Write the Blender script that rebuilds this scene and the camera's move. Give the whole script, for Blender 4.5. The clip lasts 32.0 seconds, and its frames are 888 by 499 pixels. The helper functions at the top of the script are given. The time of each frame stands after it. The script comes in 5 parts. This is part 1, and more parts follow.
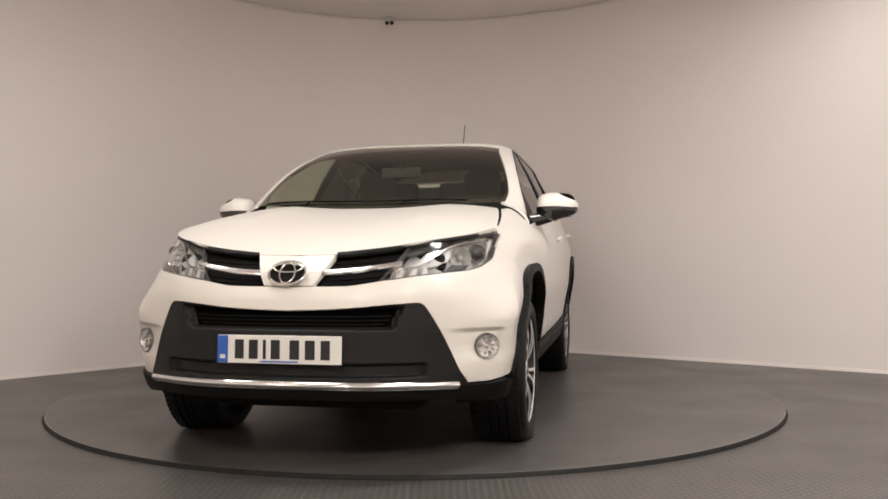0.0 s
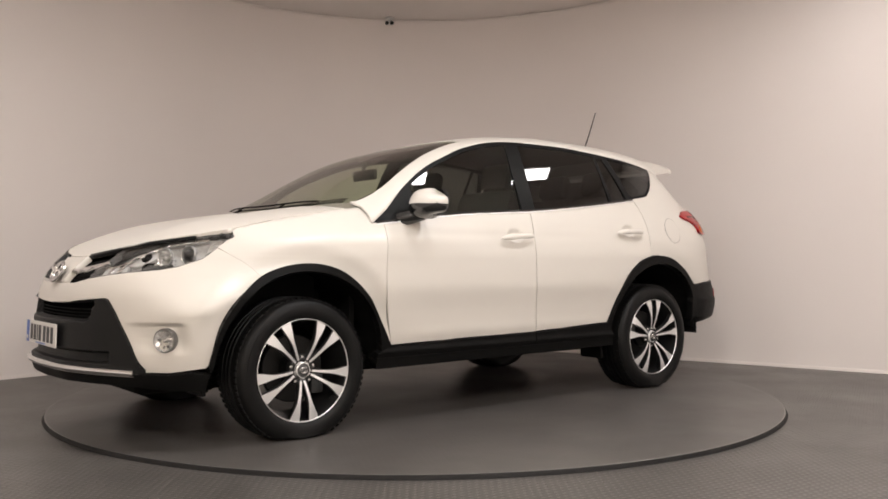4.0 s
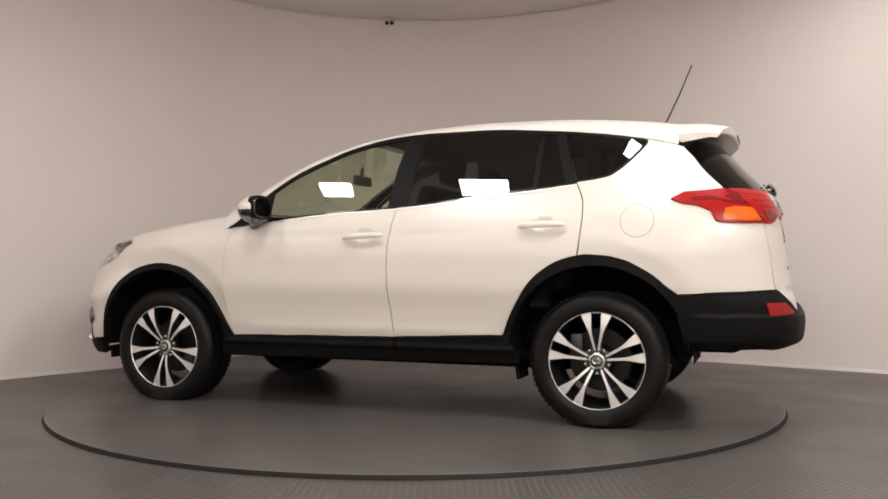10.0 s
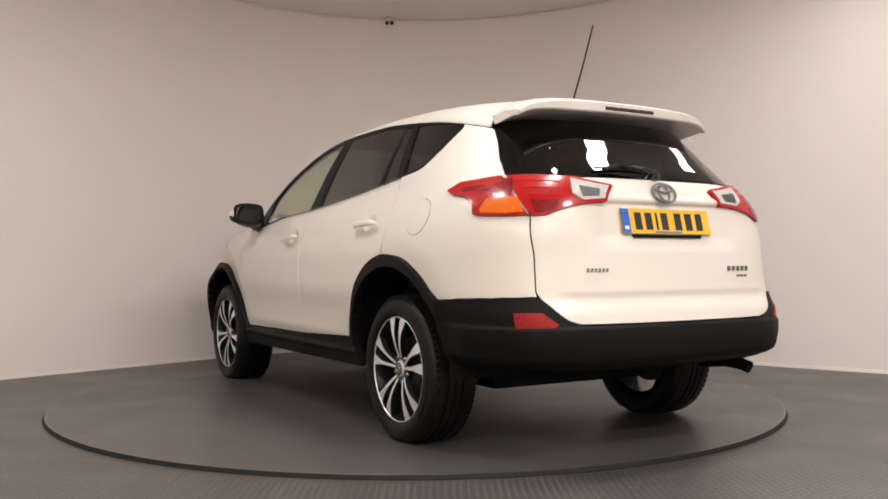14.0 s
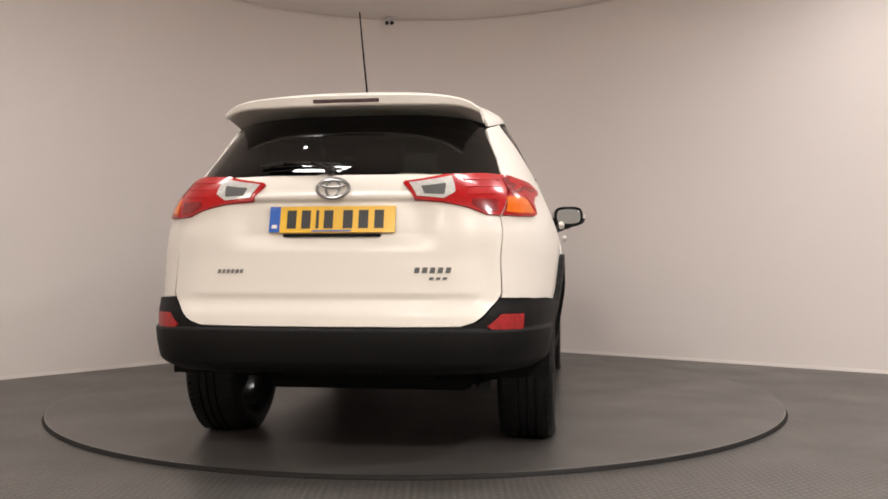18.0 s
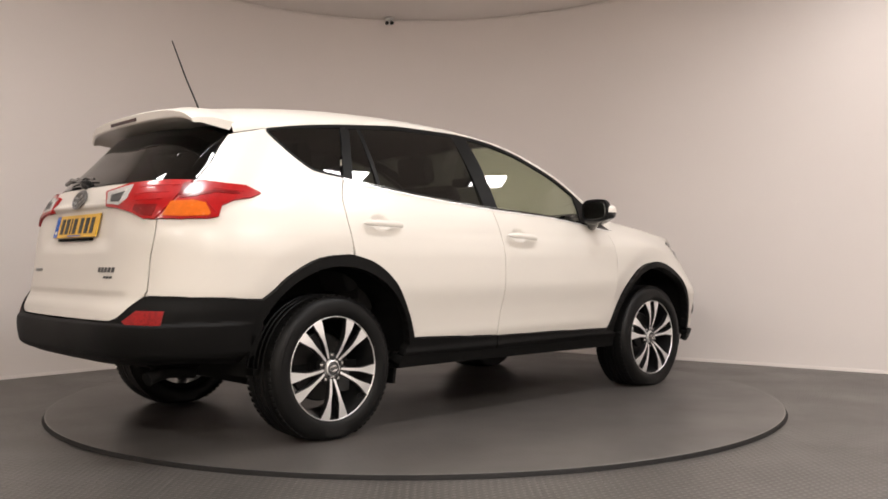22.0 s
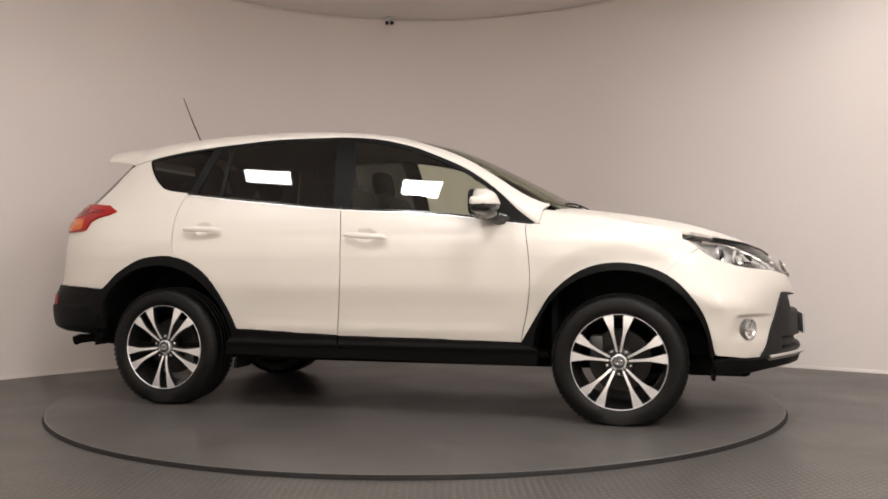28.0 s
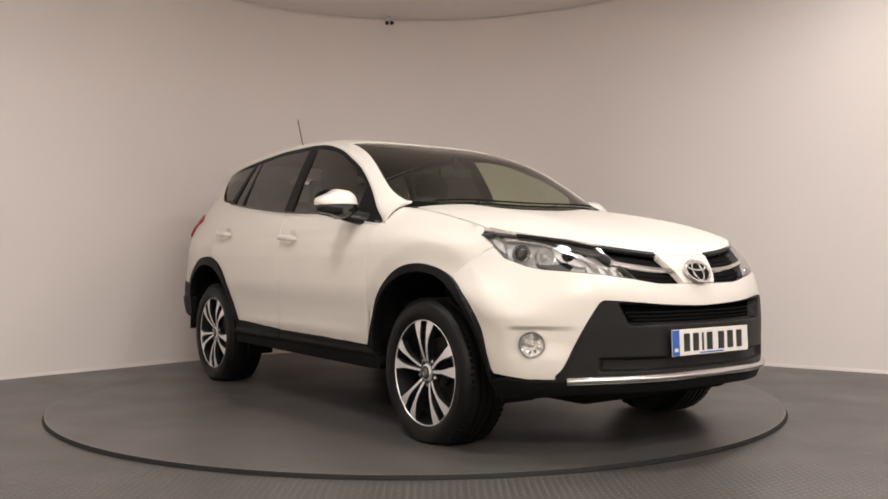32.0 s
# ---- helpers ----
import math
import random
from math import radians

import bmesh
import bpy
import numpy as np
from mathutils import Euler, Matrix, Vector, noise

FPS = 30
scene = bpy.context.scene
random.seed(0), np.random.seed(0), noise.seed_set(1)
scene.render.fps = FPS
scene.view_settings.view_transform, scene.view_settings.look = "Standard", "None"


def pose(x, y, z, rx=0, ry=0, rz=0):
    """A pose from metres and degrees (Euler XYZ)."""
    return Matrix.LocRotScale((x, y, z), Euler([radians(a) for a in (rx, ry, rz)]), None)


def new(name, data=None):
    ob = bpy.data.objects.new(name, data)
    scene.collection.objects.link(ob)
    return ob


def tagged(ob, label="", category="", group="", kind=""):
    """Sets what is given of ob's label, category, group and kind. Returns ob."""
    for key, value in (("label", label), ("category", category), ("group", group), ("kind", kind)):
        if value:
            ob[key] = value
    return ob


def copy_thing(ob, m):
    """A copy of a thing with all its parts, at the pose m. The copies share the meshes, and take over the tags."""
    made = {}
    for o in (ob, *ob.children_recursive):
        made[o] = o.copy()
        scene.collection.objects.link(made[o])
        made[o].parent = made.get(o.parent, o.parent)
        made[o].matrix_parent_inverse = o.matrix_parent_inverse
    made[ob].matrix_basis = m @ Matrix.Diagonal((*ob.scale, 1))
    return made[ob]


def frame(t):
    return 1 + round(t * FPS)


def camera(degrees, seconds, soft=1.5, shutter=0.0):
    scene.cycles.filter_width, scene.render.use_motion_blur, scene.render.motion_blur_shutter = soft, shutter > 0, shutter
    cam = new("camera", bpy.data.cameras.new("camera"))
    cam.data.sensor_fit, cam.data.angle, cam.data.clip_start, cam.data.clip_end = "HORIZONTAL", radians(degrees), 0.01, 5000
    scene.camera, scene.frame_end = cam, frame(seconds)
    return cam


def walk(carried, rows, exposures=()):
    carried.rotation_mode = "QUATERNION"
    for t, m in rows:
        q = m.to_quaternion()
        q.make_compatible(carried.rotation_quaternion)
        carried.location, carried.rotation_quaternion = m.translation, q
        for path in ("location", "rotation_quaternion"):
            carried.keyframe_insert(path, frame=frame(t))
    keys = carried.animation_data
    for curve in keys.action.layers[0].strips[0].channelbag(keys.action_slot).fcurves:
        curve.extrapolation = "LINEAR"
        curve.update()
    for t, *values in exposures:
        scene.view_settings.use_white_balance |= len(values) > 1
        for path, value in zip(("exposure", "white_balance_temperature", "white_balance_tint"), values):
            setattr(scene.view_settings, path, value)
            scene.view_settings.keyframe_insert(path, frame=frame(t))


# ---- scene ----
cam = camera(53.49, 32.0, soft=1.7)
# The camera stands still on its tripod; the axis of the turntable is the world's z axis.
EYE = pose(0.0, -5.744, 0.872, 90.679, 0.115, -1.622)
walk(cam, [(0.0, EYE), (32.0, EYE)], exposures=[(0.0, -0.24), (4.0, -0.22), (7.0, -0.25), (10.0, -0.24), (11.5, -0.13), (13.5, -0.13), (17.0, -0.20), (20.5, -0.14), (24.0, -0.16), (28.0, -0.20), (29.5, -0.18), (32.0, -0.16)])

# ---- world: a closed room, hardly any light from outside ----
world = bpy.data.worlds.new("world")
scene.world = world
world.use_nodes = True
world.node_tree.nodes["Background"].inputs["Color"].default_value = (0.9, 0.85, 0.8, 1)
world.node_tree.nodes["Background"].inputs["Strength"].default_value = 0.05

CEIL = 3.25
# the back wall: a straight run on either side of a round middle
EAST_END, EAST_BEND, WEST_BEND, WEST_END = (4.15, 0.44), (1.58, 2.41), (-1.78, 2.23), (-3.75, 0.12)
BEND_RISE = 0.66
# ceiling panels: x, y, turn, watts, warmth
PANELS = [(3.0, 0.0, 57, 9, 0), (1.95, -1.25, 45, 23, 0), (0.86, -2.06, 40, 27, 0), (-1.0, -2.1, -30, 28, 0), (-2.33, -1.38, -30, 13, 0),
          (-2.6, -4.2, 0, 13, 1), (2.6, -4.2, 0, 90, 0), (-1.3, -6.4, 0, 106, 1), (1.5, -6.4, 0, 150, 1)]
PANEL_SIZE = (0.42, 0.31)


# ---- materials ----
def material(name, base, rough=0.5, metal=0.0, vary=0.06, scale=6.0, bump=0.0, bump_scale=150.0, coat=0.0, coat_rough=0.03,
             rough_vary=0.08, trans=0.0, ior=1.5, spec=0.5, island=False):
    """A node material: base colour varied at two scales, roughness varied, fine relief."""
    m = bpy.data.materials.new(name)
    m.use_nodes = True
    nt = m.node_tree
    n, l = nt.nodes, nt.links
    b = n["Principled BSDF"]
    b.inputs["Metallic"].default_value = metal
    b.inputs["IOR"].default_value = ior
    b.inputs["Specular IOR Level"].default_value = spec
    b.inputs["Coat Weight"].default_value = coat
    b.inputs["Coat Roughness"].default_value = coat_rough
    b.inputs["Transmission Weight"].default_value = trans
    co = n.new("ShaderNodeTexCoord")
    big = n.new("ShaderNodeTexNoise")
    big.inputs["Scale"].default_value, big.inputs["Detail"].default_value = scale, 4
    fine = n.new("ShaderNodeTexNoise")
    fine.inputs["Scale"].default_value, fine.inputs["Detail"].default_value = bump_scale, 3
    l.new(co.outputs["Object"], big.inputs["Vector"])
    l.new(co.outputs["Object"], fine.inputs["Vector"])
    ramp = n.new("ShaderNodeMix")
    ramp.data_type = "RGBA"
    ramp.inputs[6].default_value = (*[c * (1 - vary) for c in base], 1)
    ramp.inputs[7].default_value = (*[min(1, c * (1 + vary)) for c in base], 1)
    mixf = n.new("ShaderNodeMath")
    mixf.operation = "MULTIPLY_ADD"
    mixf.inputs[1].default_value, mixf.inputs[2].default_value = 0.35, 0.0
    l.new(fine.outputs["Fac"], mixf.inputs[0])
    add = n.new("ShaderNodeMath")
    add.operation = "MULTIPLY_ADD"
    add.inputs[1].default_value = 0.65
    l.new(big.outputs["Fac"], add.inputs[0])
    l.new(mixf.outputs[0], add.inputs[2])
    l.new(add.outputs[0], ramp.inputs[0])
    l.new(ramp.outputs[2], b.inputs["Base Color"])
    rr = n.new("ShaderNodeMapRange")
    rr.inputs["To Min"].default_value = max(0.01, rough - rough_vary)
    rr.inputs["To Max"].default_value = min(1, rough + rough_vary)
    l.new(big.outputs["Fac"], rr.inputs["Value"])
    l.new(rr.outputs[0], b.inputs["Roughness"])
    if bump > 0:
        bp = n.new("ShaderNodeBump")
        bp.inputs["Strength"].default_value, bp.inputs["Distance"].default_value = bump, 0.002
        l.new(fine.outputs["Fac"], bp.inputs["Height"])
        l.new(bp.outputs[0], b.inputs["Normal"])
    return m


def glow(name, colour, strength):
    m = bpy.data.materials.new(name)
    m.use_nodes = True
    b = m.node_tree.nodes["Principled BSDF"]
    b.inputs["Base Color"].default_value = (*colour, 1)
    b.inputs["Emission Color"].default_value = (*colour, 1)
    b.inputs["Emission Strength"].default_value = strength
    return m


def clear(name, colour, rough=0.0, sheen=0.07):
    """Thin glass: tinted and see-through, with a mirror-like sheen that grows at a slant."""
    m = bpy.data.materials.new(name)
    m.use_nodes = True
    n, l = m.node_tree.nodes, m.node_tree.links
    n.remove(n["Principled BSDF"])
    tr = n.new("ShaderNodeBsdfTransparent")
    tr.inputs[0].default_value = (*colour, 1)
    gl = n.new("ShaderNodeBsdfGlossy")
    gl.inputs["Roughness"].default_value = rough
    lw = n.new("ShaderNodeLayerWeight")
    lw.inputs["Blend"].default_value = 0.5
    p5 = n.new("ShaderNodeMath")
    p5.operation = "POWER"
    p5.inputs[1].default_value = 4.0
    l.new(lw.outputs["Facing"], p5.inputs[0])
    fr = n.new("ShaderNodeMath")
    fr.operation = "MULTIPLY_ADD"
    fr.inputs[1].default_value, fr.inputs[2].default_value = 1 - sheen, sheen
    l.new(p5.outputs[0], fr.inputs[0])
    mx = n.new("ShaderNodeMixShader")
    l.new(fr.outputs[0], mx.inputs[0])
    l.new(tr.outputs[0], mx.inputs[1])
    l.new(gl.outputs[0], mx.inputs[2])
    l.new(mx.outputs[0], n["Material Output"].inputs[0])
    return m


def floor_material(name, base, tilt, studs=1.0):
    """Grey safety floor: rows of small raised lozenges, scuffs and a dull sheen."""
    m = material(name, base, rough=0.36, vary=0.16, scale=1.7, bump=0.0, rough_vary=0.16)
    n, l = m.node_tree.nodes, m.node_tree.links
    b = n["Principled BSDF"]
    co = n.new("ShaderNodeTexCoord")
    mp = n.new("ShaderNodeMapping")
    mp.inputs["Rotation"].default_value = (0, 0, radians(tilt))
    l.new(co.outputs["Object"], mp.inputs["Vector"])
    sep = n.new("ShaderNodeSeparateXYZ")
    l.new(mp.outputs[0], sep.inputs[0])
    prev = None
    for axis, freq in ((0, 190.0), (1, 95.0)):
        s = n.new("ShaderNodeMath")
        s.operation = "MULTIPLY"
        s.inputs[1].default_value = freq
        l.new(sep.outputs[axis], s.inputs[0])
        w = n.new("ShaderNodeMath")
        w.operation = "SINE"
        l.new(s.outputs[0], w.inputs[0])
        if prev:
            p = n.new("ShaderNodeMath")
            p.operation = "MULTIPLY"
            l.new(prev.outputs[0], p.inputs[0])
            l.new(w.outputs[0], p.inputs[1])
            prev = p
        else:
            prev = w
    mr = n.new("ShaderNodeMapRange")
    mr.inputs["From Min"].default_value, mr.inputs["From Max"].default_value = 0.25, 0.55
    l.new(prev.outputs[0], mr.inputs["Value"])
    bp = n.new("ShaderNodeBump")
    bp.inputs["Strength"].default_value, bp.inputs["Distance"].default_value = 0.9 * studs, 0.003
    l.new(mr.outputs[0], bp.inputs["Height"])
    old = b.inputs["Base Color"].links[0].from_socket
    worn = n.new("ShaderNodeMix")
    worn.data_type = "RGBA"
    worn.blend_type = "MULTIPLY"
    worn.inputs[7].default_value = (*[1 + 0.45 * studs] * 3, 1)
    l.new(mr.outputs[0], worn.inputs[0])
    l.new(old, worn.inputs[6])
    l.new(worn.outputs[2], b.inputs["Base Color"])
    l.new(bp.outputs[0], b.inputs["Normal"])
    return m


M_WALL = material("wall_paint", (0.84, 0.775, 0.74), rough=0.62, vary=0.045, scale=0.9, bump=0.15, bump_scale=220)
M_CEIL = material("ceiling_paint", (0.84, 0.785, 0.745), rough=0.8, vary=0.04, scale=1.2, bump=0.1)
M_FLOOR = floor_material("floor_rubber", (0.070, 0.064, 0.059), 28, 1.7)
M_DISC = floor_material("turntable_rubber", (0.080, 0.073, 0.068), 0, 0.12)
M_GAP = material("gap_rubber", (0.014, 0.013, 0.0125), rough=0.6, spec=0.15)
M_STEEL = material("steel_edge", (0.25, 0.24, 0.23), rough=0.4, metal=0.9)
M_BLACK = material("black_plastic", (0.02, 0.02, 0.02), rough=0.4)
M_WHITE = material("white_plastic", (0.75, 0.74, 0.72), rough=0.4)
M_PANEL = glow("panel_light", (1.0, 0.95, 0.88), 14.0)


# ---- mesh helpers ----
def mesh_object(name, verts, faces, mat, parent=None, label="", normals=None, smooth=True):
    me = bpy.data.meshes.new(name)
    me.from_pydata([tuple(v) for v in verts], [], [tuple(f) for f in faces])
    me.materials.append(mat)
    if smooth:
        me.shade_smooth()
    if normals is not None:
        me.normals_split_custom_set_from_vertices([tuple(v) for v in normals])
    ob = new(name, me)
    if parent is not None:
        ob.parent = parent
    if label:
        ob["label"] = label
    return ob


def part(name, bm, mat, parent=None, label="", smooth=False):
    """Link a bmesh as one mesh object under a thing or a part."""
    me = bpy.data.meshes.new(name)
    bmesh.ops.recalc_face_normals(bm, faces=bm.faces[:])
    bm.to_mesh(me)
    bm.free()
    me.materials.append(mat)
    if smooth:
        me.shade_smooth()
        me.set_sharp_from_angle(angle=radians(35))
    ob = new(name, me)
    if parent is not None:
        ob.parent = parent
    if label:
        ob["label"] = label
    return ob


def add_box(bm, cx, cy, cz, sx, sy, sz, bevel=0.0, m=None):
    r = bmesh.ops.create_cube(bm, size=1.0, matrix=Matrix.Translation((cx, cy, cz)) @ Matrix.Diagonal((sx, sy, sz, 1)))
    vs = r["verts"]
    if bevel > 0:
        es = list({e for v in vs for e in v.link_edges})
        r2 = bmesh.ops.bevel(bm, geom=es, offset=bevel, segments=2, affect="EDGES", profile=0.5)
        vs = list({v for f in r2["faces"] for v in f.verts} | {v for v in vs if v.is_valid})
    if m is not None:
        bmesh.ops.transform(bm, matrix=m, verts=vs)
    return vs


def add_lathe(bm, profile, steps=48, m=None):
    """Turn a profile of (radius, height) points about z."""
    rings = []
    for r, h in profile:
        rings.append([bm.verts.new((r * math.cos(2 * math.pi * i / steps), r * math.sin(2 * math.pi * i / steps), h)) for i in range(steps)])
    for a, b in zip(rings, rings[1:]):
        for i in range(steps):
            j = (i + 1) % steps
            bm.faces.new((a[i], a[j], b[j], b[i]))
    vs = [v for r in rings for v in r]
    if m is not None:
        bmesh.ops.transform(bm, matrix=m, verts=vs)
    return vs


def add_tube(bm, pts, radius, steps=8):
    """A round bar along a line of points."""
    pts = [Vector(p) for p in pts]
    rings = []
    for i, p in enumerate(pts):
        d = (pts[min(i + 1, len(pts) - 1)] - pts[max(i - 1, 0)]).normalized()
        a = d.orthogonal().normalized()
        b = d.cross(a)
        r = radius[i] if isinstance(radius, (list, tuple)) else radius
        rings.append([bm.verts.new(p + r * (math.cos(2 * math.pi * k / steps) * a + math.sin(2 * math.pi * k / steps) * b)) for k in range(steps)])
    for r0, r1 in zip(rings, rings[1:]):
        best = min(range(steps), key=lambda s: (r0[0].co - r1[s].co).length)
        for k in range(steps):
            bm.faces.new((r0[k], r0[(k + 1) % steps], r1[(k + 1 + best) % steps], r1[(k + best) % steps]))
    bm.faces.new(rings[0][::-1])
    bm.faces.new(rings[-1])


# ---- the room ----
def outline(grow=0.0):
    """The room's plan: a bent wall behind the turntable, straight walls towards and behind the camera."""
    a, b = Vector(EAST_BEND), Vector(WEST_BEND)
    half = (b - a).length / 2
    r = (half * half + BEND_RISE ** 2) / (2 * BEND_RISE)
    mid, along = (a + b) / 2, (b - a).normalized()
    up = Vector((along.y, -along.x))
    centre = mid + up * (BEND_RISE - r)
    reach = math.asin(half / r)
    line = [Vector(EAST_END).lerp(a, i / 24) for i in range(24)]
    line += [centre + r * (math.sin(t) * along + math.cos(t) * up) for t in np.linspace(-reach, reach, 49)]
    line += [b.lerp(Vector(WEST_END), i / 24) for i in range(1, 25)]
    out = []
    for i, p in enumerate(line):
        d = (line[min(i + 1, 96)] - line[max(i - 1, 0)]).normalized()
        out.append((p.x + d.y * grow, p.y - d.x * grow))
    return out + [(WEST_END[0] - grow, -8.2 - grow), (EAST_END[0] + grow, -8.2 - grow)]


FLOOR, DECK = -0.004, 0.017


def build_room():
    bm = bmesh.new()
    add_lathe(bm, [(2.0, FLOOR), (2.6, FLOOR), (13.0, FLOOR)], 128)
    fl = part("floor", bm, M_FLOOR)
    tagged(fl, "dark grey studded rubber safety floor of the photo studio", "floor", kind="structure")
    # walls with thickness
    a, b = outline(0), outline(0.12)
    n = len(a)
    vs = [(x, y, FLOOR) for x, y in a] + [(x, y, CEIL) for x, y in a] + [(x, y, FLOOR) for x, y in b] + [(x, y, CEIL) for x, y in b]
    names = {"wall_north": range(0, 96), "wall_west": (96,), "wall_south": (97,), "wall_east": (98,)}
    for nm, idx in names.items():
        fs = []
        for i in idx:
            j = (i + 1) % n
            fs += [(i, i + n, j + n, j), (i + 2 * n, j + 2 * n, j + 3 * n, i + 3 * n), (i + n, i + 3 * n, j + 3 * n, j + n), (i, j, j + 2 * n, i + 2 * n)]
        i, j = idx[0], (idx[-1] + 1) % n
        fs += [(i, i + 2 * n, i + 3 * n, i + n), (j, j + n, j + 3 * n, j + 2 * n)]
        used = sorted({k for f in fs for k in f})
        at = {k: q for q, k in enumerate(used)}
        w = mesh_object(nm, [vs[k] for k in used], [tuple(at[k] for k in f) for f in fs], M_WALL, smooth=False)
        if nm == "wall_north":
            for p in w.data.polygons:
                p.use_smooth = abs(p.normal.z) < 0.5
            w.data.set_sharp_from_angle(angle=radians(30))
            tagged(w, "plain off-white painted wall curving round the turntable", "wall", kind="structure")
        else:
            tagged(w, "plain off-white painted studio wall", "wall", kind="structure")
    c = outline(0.12)
    n = len(c)
    vs = [(x, y, CEIL) for x, y in c] + [(x, y, CEIL + 0.12) for x, y in c]
    fs = [tuple(range(n))[::-1], tuple(range(n, 2 * n))] + [(i, (i + 1) % n, (i + 1) % n + n, i + n) for i in range(n)]
    ce = mesh_object("ceiling", vs, fs, M_CEIL, smooth=False)
    tagged(ce, "flat greyish studio ceiling", "ceiling", kind="structure")


def build_turntable():
    r = 2.222
    e = new("turntable")
    bm = bmesh.new()
    add_lathe(bm, [(0.001, DECK), (r * 0.5, DECK), (r - 0.006, DECK)], 160)
    part("deck", bm, M_DISC, e, smooth=True)
    bm = bmesh.new()
    add_lathe(bm, [(r - 0.006, DECK), (r - 0.002, DECK + 0.0005), (r + 0.001, DECK - 0.001)], 160)
    part("edge_strip", bm, M_STEEL, e, "worn metal edge strip", smooth=True)
    bm = bmesh.new()
    add_lathe(bm, [(r + 0.001, DECK - 0.001), (r + 0.004, DECK - 0.004), (r + 0.009, FLOOR + 0.003), (r + 0.013, FLOOR + 0.001)], 160)
    part("rim", bm, M_GAP, e, "dark rubber edge skirt", smooth=True)
    return tagged(e, "round motorised turntable covered in grey rubber, slightly proud of the floor", "turntable")


def build_lights():
    w, d = PANEL_SIZE
    for x, y, turn, watts, warm in PANELS:
        e = new("ceiling_light")
        e.location, e.rotation_euler = (x, y, CEIL), (0, 0, radians(turn))
        tagged(e, "square white LED panel light recessed in the ceiling", "ceiling light", group="ceiling lights")
        bm = bmesh.new()
        for sx, sy, ww, dd in ((0, -d / 2 - 0.012, w + 0.048, 0.024), (0, d / 2 + 0.012, w + 0.048, 0.024), (-w / 2 - 0.012, 0, 0.024, d), (w / 2 + 0.012, 0, 0.024, d)):
            add_box(bm, sx, sy, -0.011, ww, dd, 0.02)
        part("frame", bm, M_WHITE, e)
        bm = bmesh.new()
        add_box(bm, 0, 0, -0.009, w, d, 0.012)
        part("diffuser", bm, M_PANEL, e)
        lamp = bpy.data.lights.new("panel_lamp", "AREA")
        lamp.shape, lamp.size, lamp.size_y = "RECTANGLE", w, d
        lamp.energy, lamp.color = watts, ((1.0, 0.93, 0.835) if warm else (1.0, 0.97, 0.97))
        lo = new("panel_lamp", lamp)
        lo.location, lo.rotation_euler = (x, y, CEIL - 0.022), (0, 0, radians(turn))


def build_coving():
    """The thin strip where the round wall meets the ceiling."""
    bm = bmesh.new()
    sec = [(0.002, 0.0), (0.002, -0.014), (0.010, -0.016), (0.016, -0.010), (0.016, 0.0)]
    lines = [(outline(-d)[:97], h) for d, h in sec]
    rings = [[bm.verts.new((*line[i], CEIL - 0.004 + h)) for line, h in lines] for i in range(97)]
    for p, q in zip(rings, rings[1:]):
        for k in range(len(sec) - 1):
            bm.faces.new((p[k], p[k + 1], q[k + 1], q[k]))
    ob = part("trim", bm, M_CEIL, smooth=True)
    tagged(ob, "thin painted trim where the round wall meets the ceiling", "trim", kind="structure")


def build_camera_unit():
    """A small twin-lens security camera under the ceiling, against the wall."""
    e = new("security_camera")
    e.location = (-0.285, 2.87, CEIL - 0.004)
    tagged(e, "small white security camera with two dark lenses under the ceiling", "camera")
    bm = bmesh.new()
    add_lathe(bm, [(0.001, 0), (0.04, 0), (0.042, -0.012), (0.03, -0.022), (0.001, -0.024)], 24)
    part("base", bm, M_WHITE, e, smooth=True)
    bm = bmesh.new()
    add_lathe(bm, [(0.018, -0.02), (0.03, -0.03), (0.036, -0.05), (0.03, -0.068), (0.001, -0.075)], 24)
    part("housing", bm, M_WHITE, e, smooth=True)
    for s in (-1, 1):
        bm = bmesh.new()
        add_lathe(bm, [(0.017, -0.012), (0.019, 0.006), (0.013, 0.016), (0.001, 0.02)], 16, pose(0.024 * s, -0.028, -0.06, 98, 0, 0))
        part("lens", bm, M_BLACK, e, smooth=True)


def build_skirting():
    """The low painted skirting at the foot of the round wall."""
    bm = bmesh.new()
    sec = [(0.002, FLOOR), (0.010, FLOOR), (0.010, FLOOR + 0.018), (0.007, FLOOR + 0.023), (0.002, FLOOR + 0.023)]
    lines = [(outline(-d)[:97], h) for d, h in sec]
    rings = [[bm.verts.new((*line[i], h)) for line, h in lines] for i in range(97)]
    for p, q in zip(rings, rings[1:]):
        for k in range(len(sec) - 1):
            bm.faces.new((p[k], p[k + 1], q[k + 1], q[k]))
    ob = part("baseboard", bm, M_WALL, smooth=True)
    tagged(ob, "low off-white painted skirting at the foot of the wall", "skirting", kind="structure")


build_room()
build_skirting()
build_coving()
build_camera_unit()
turntable = build_turntable()
build_lights()


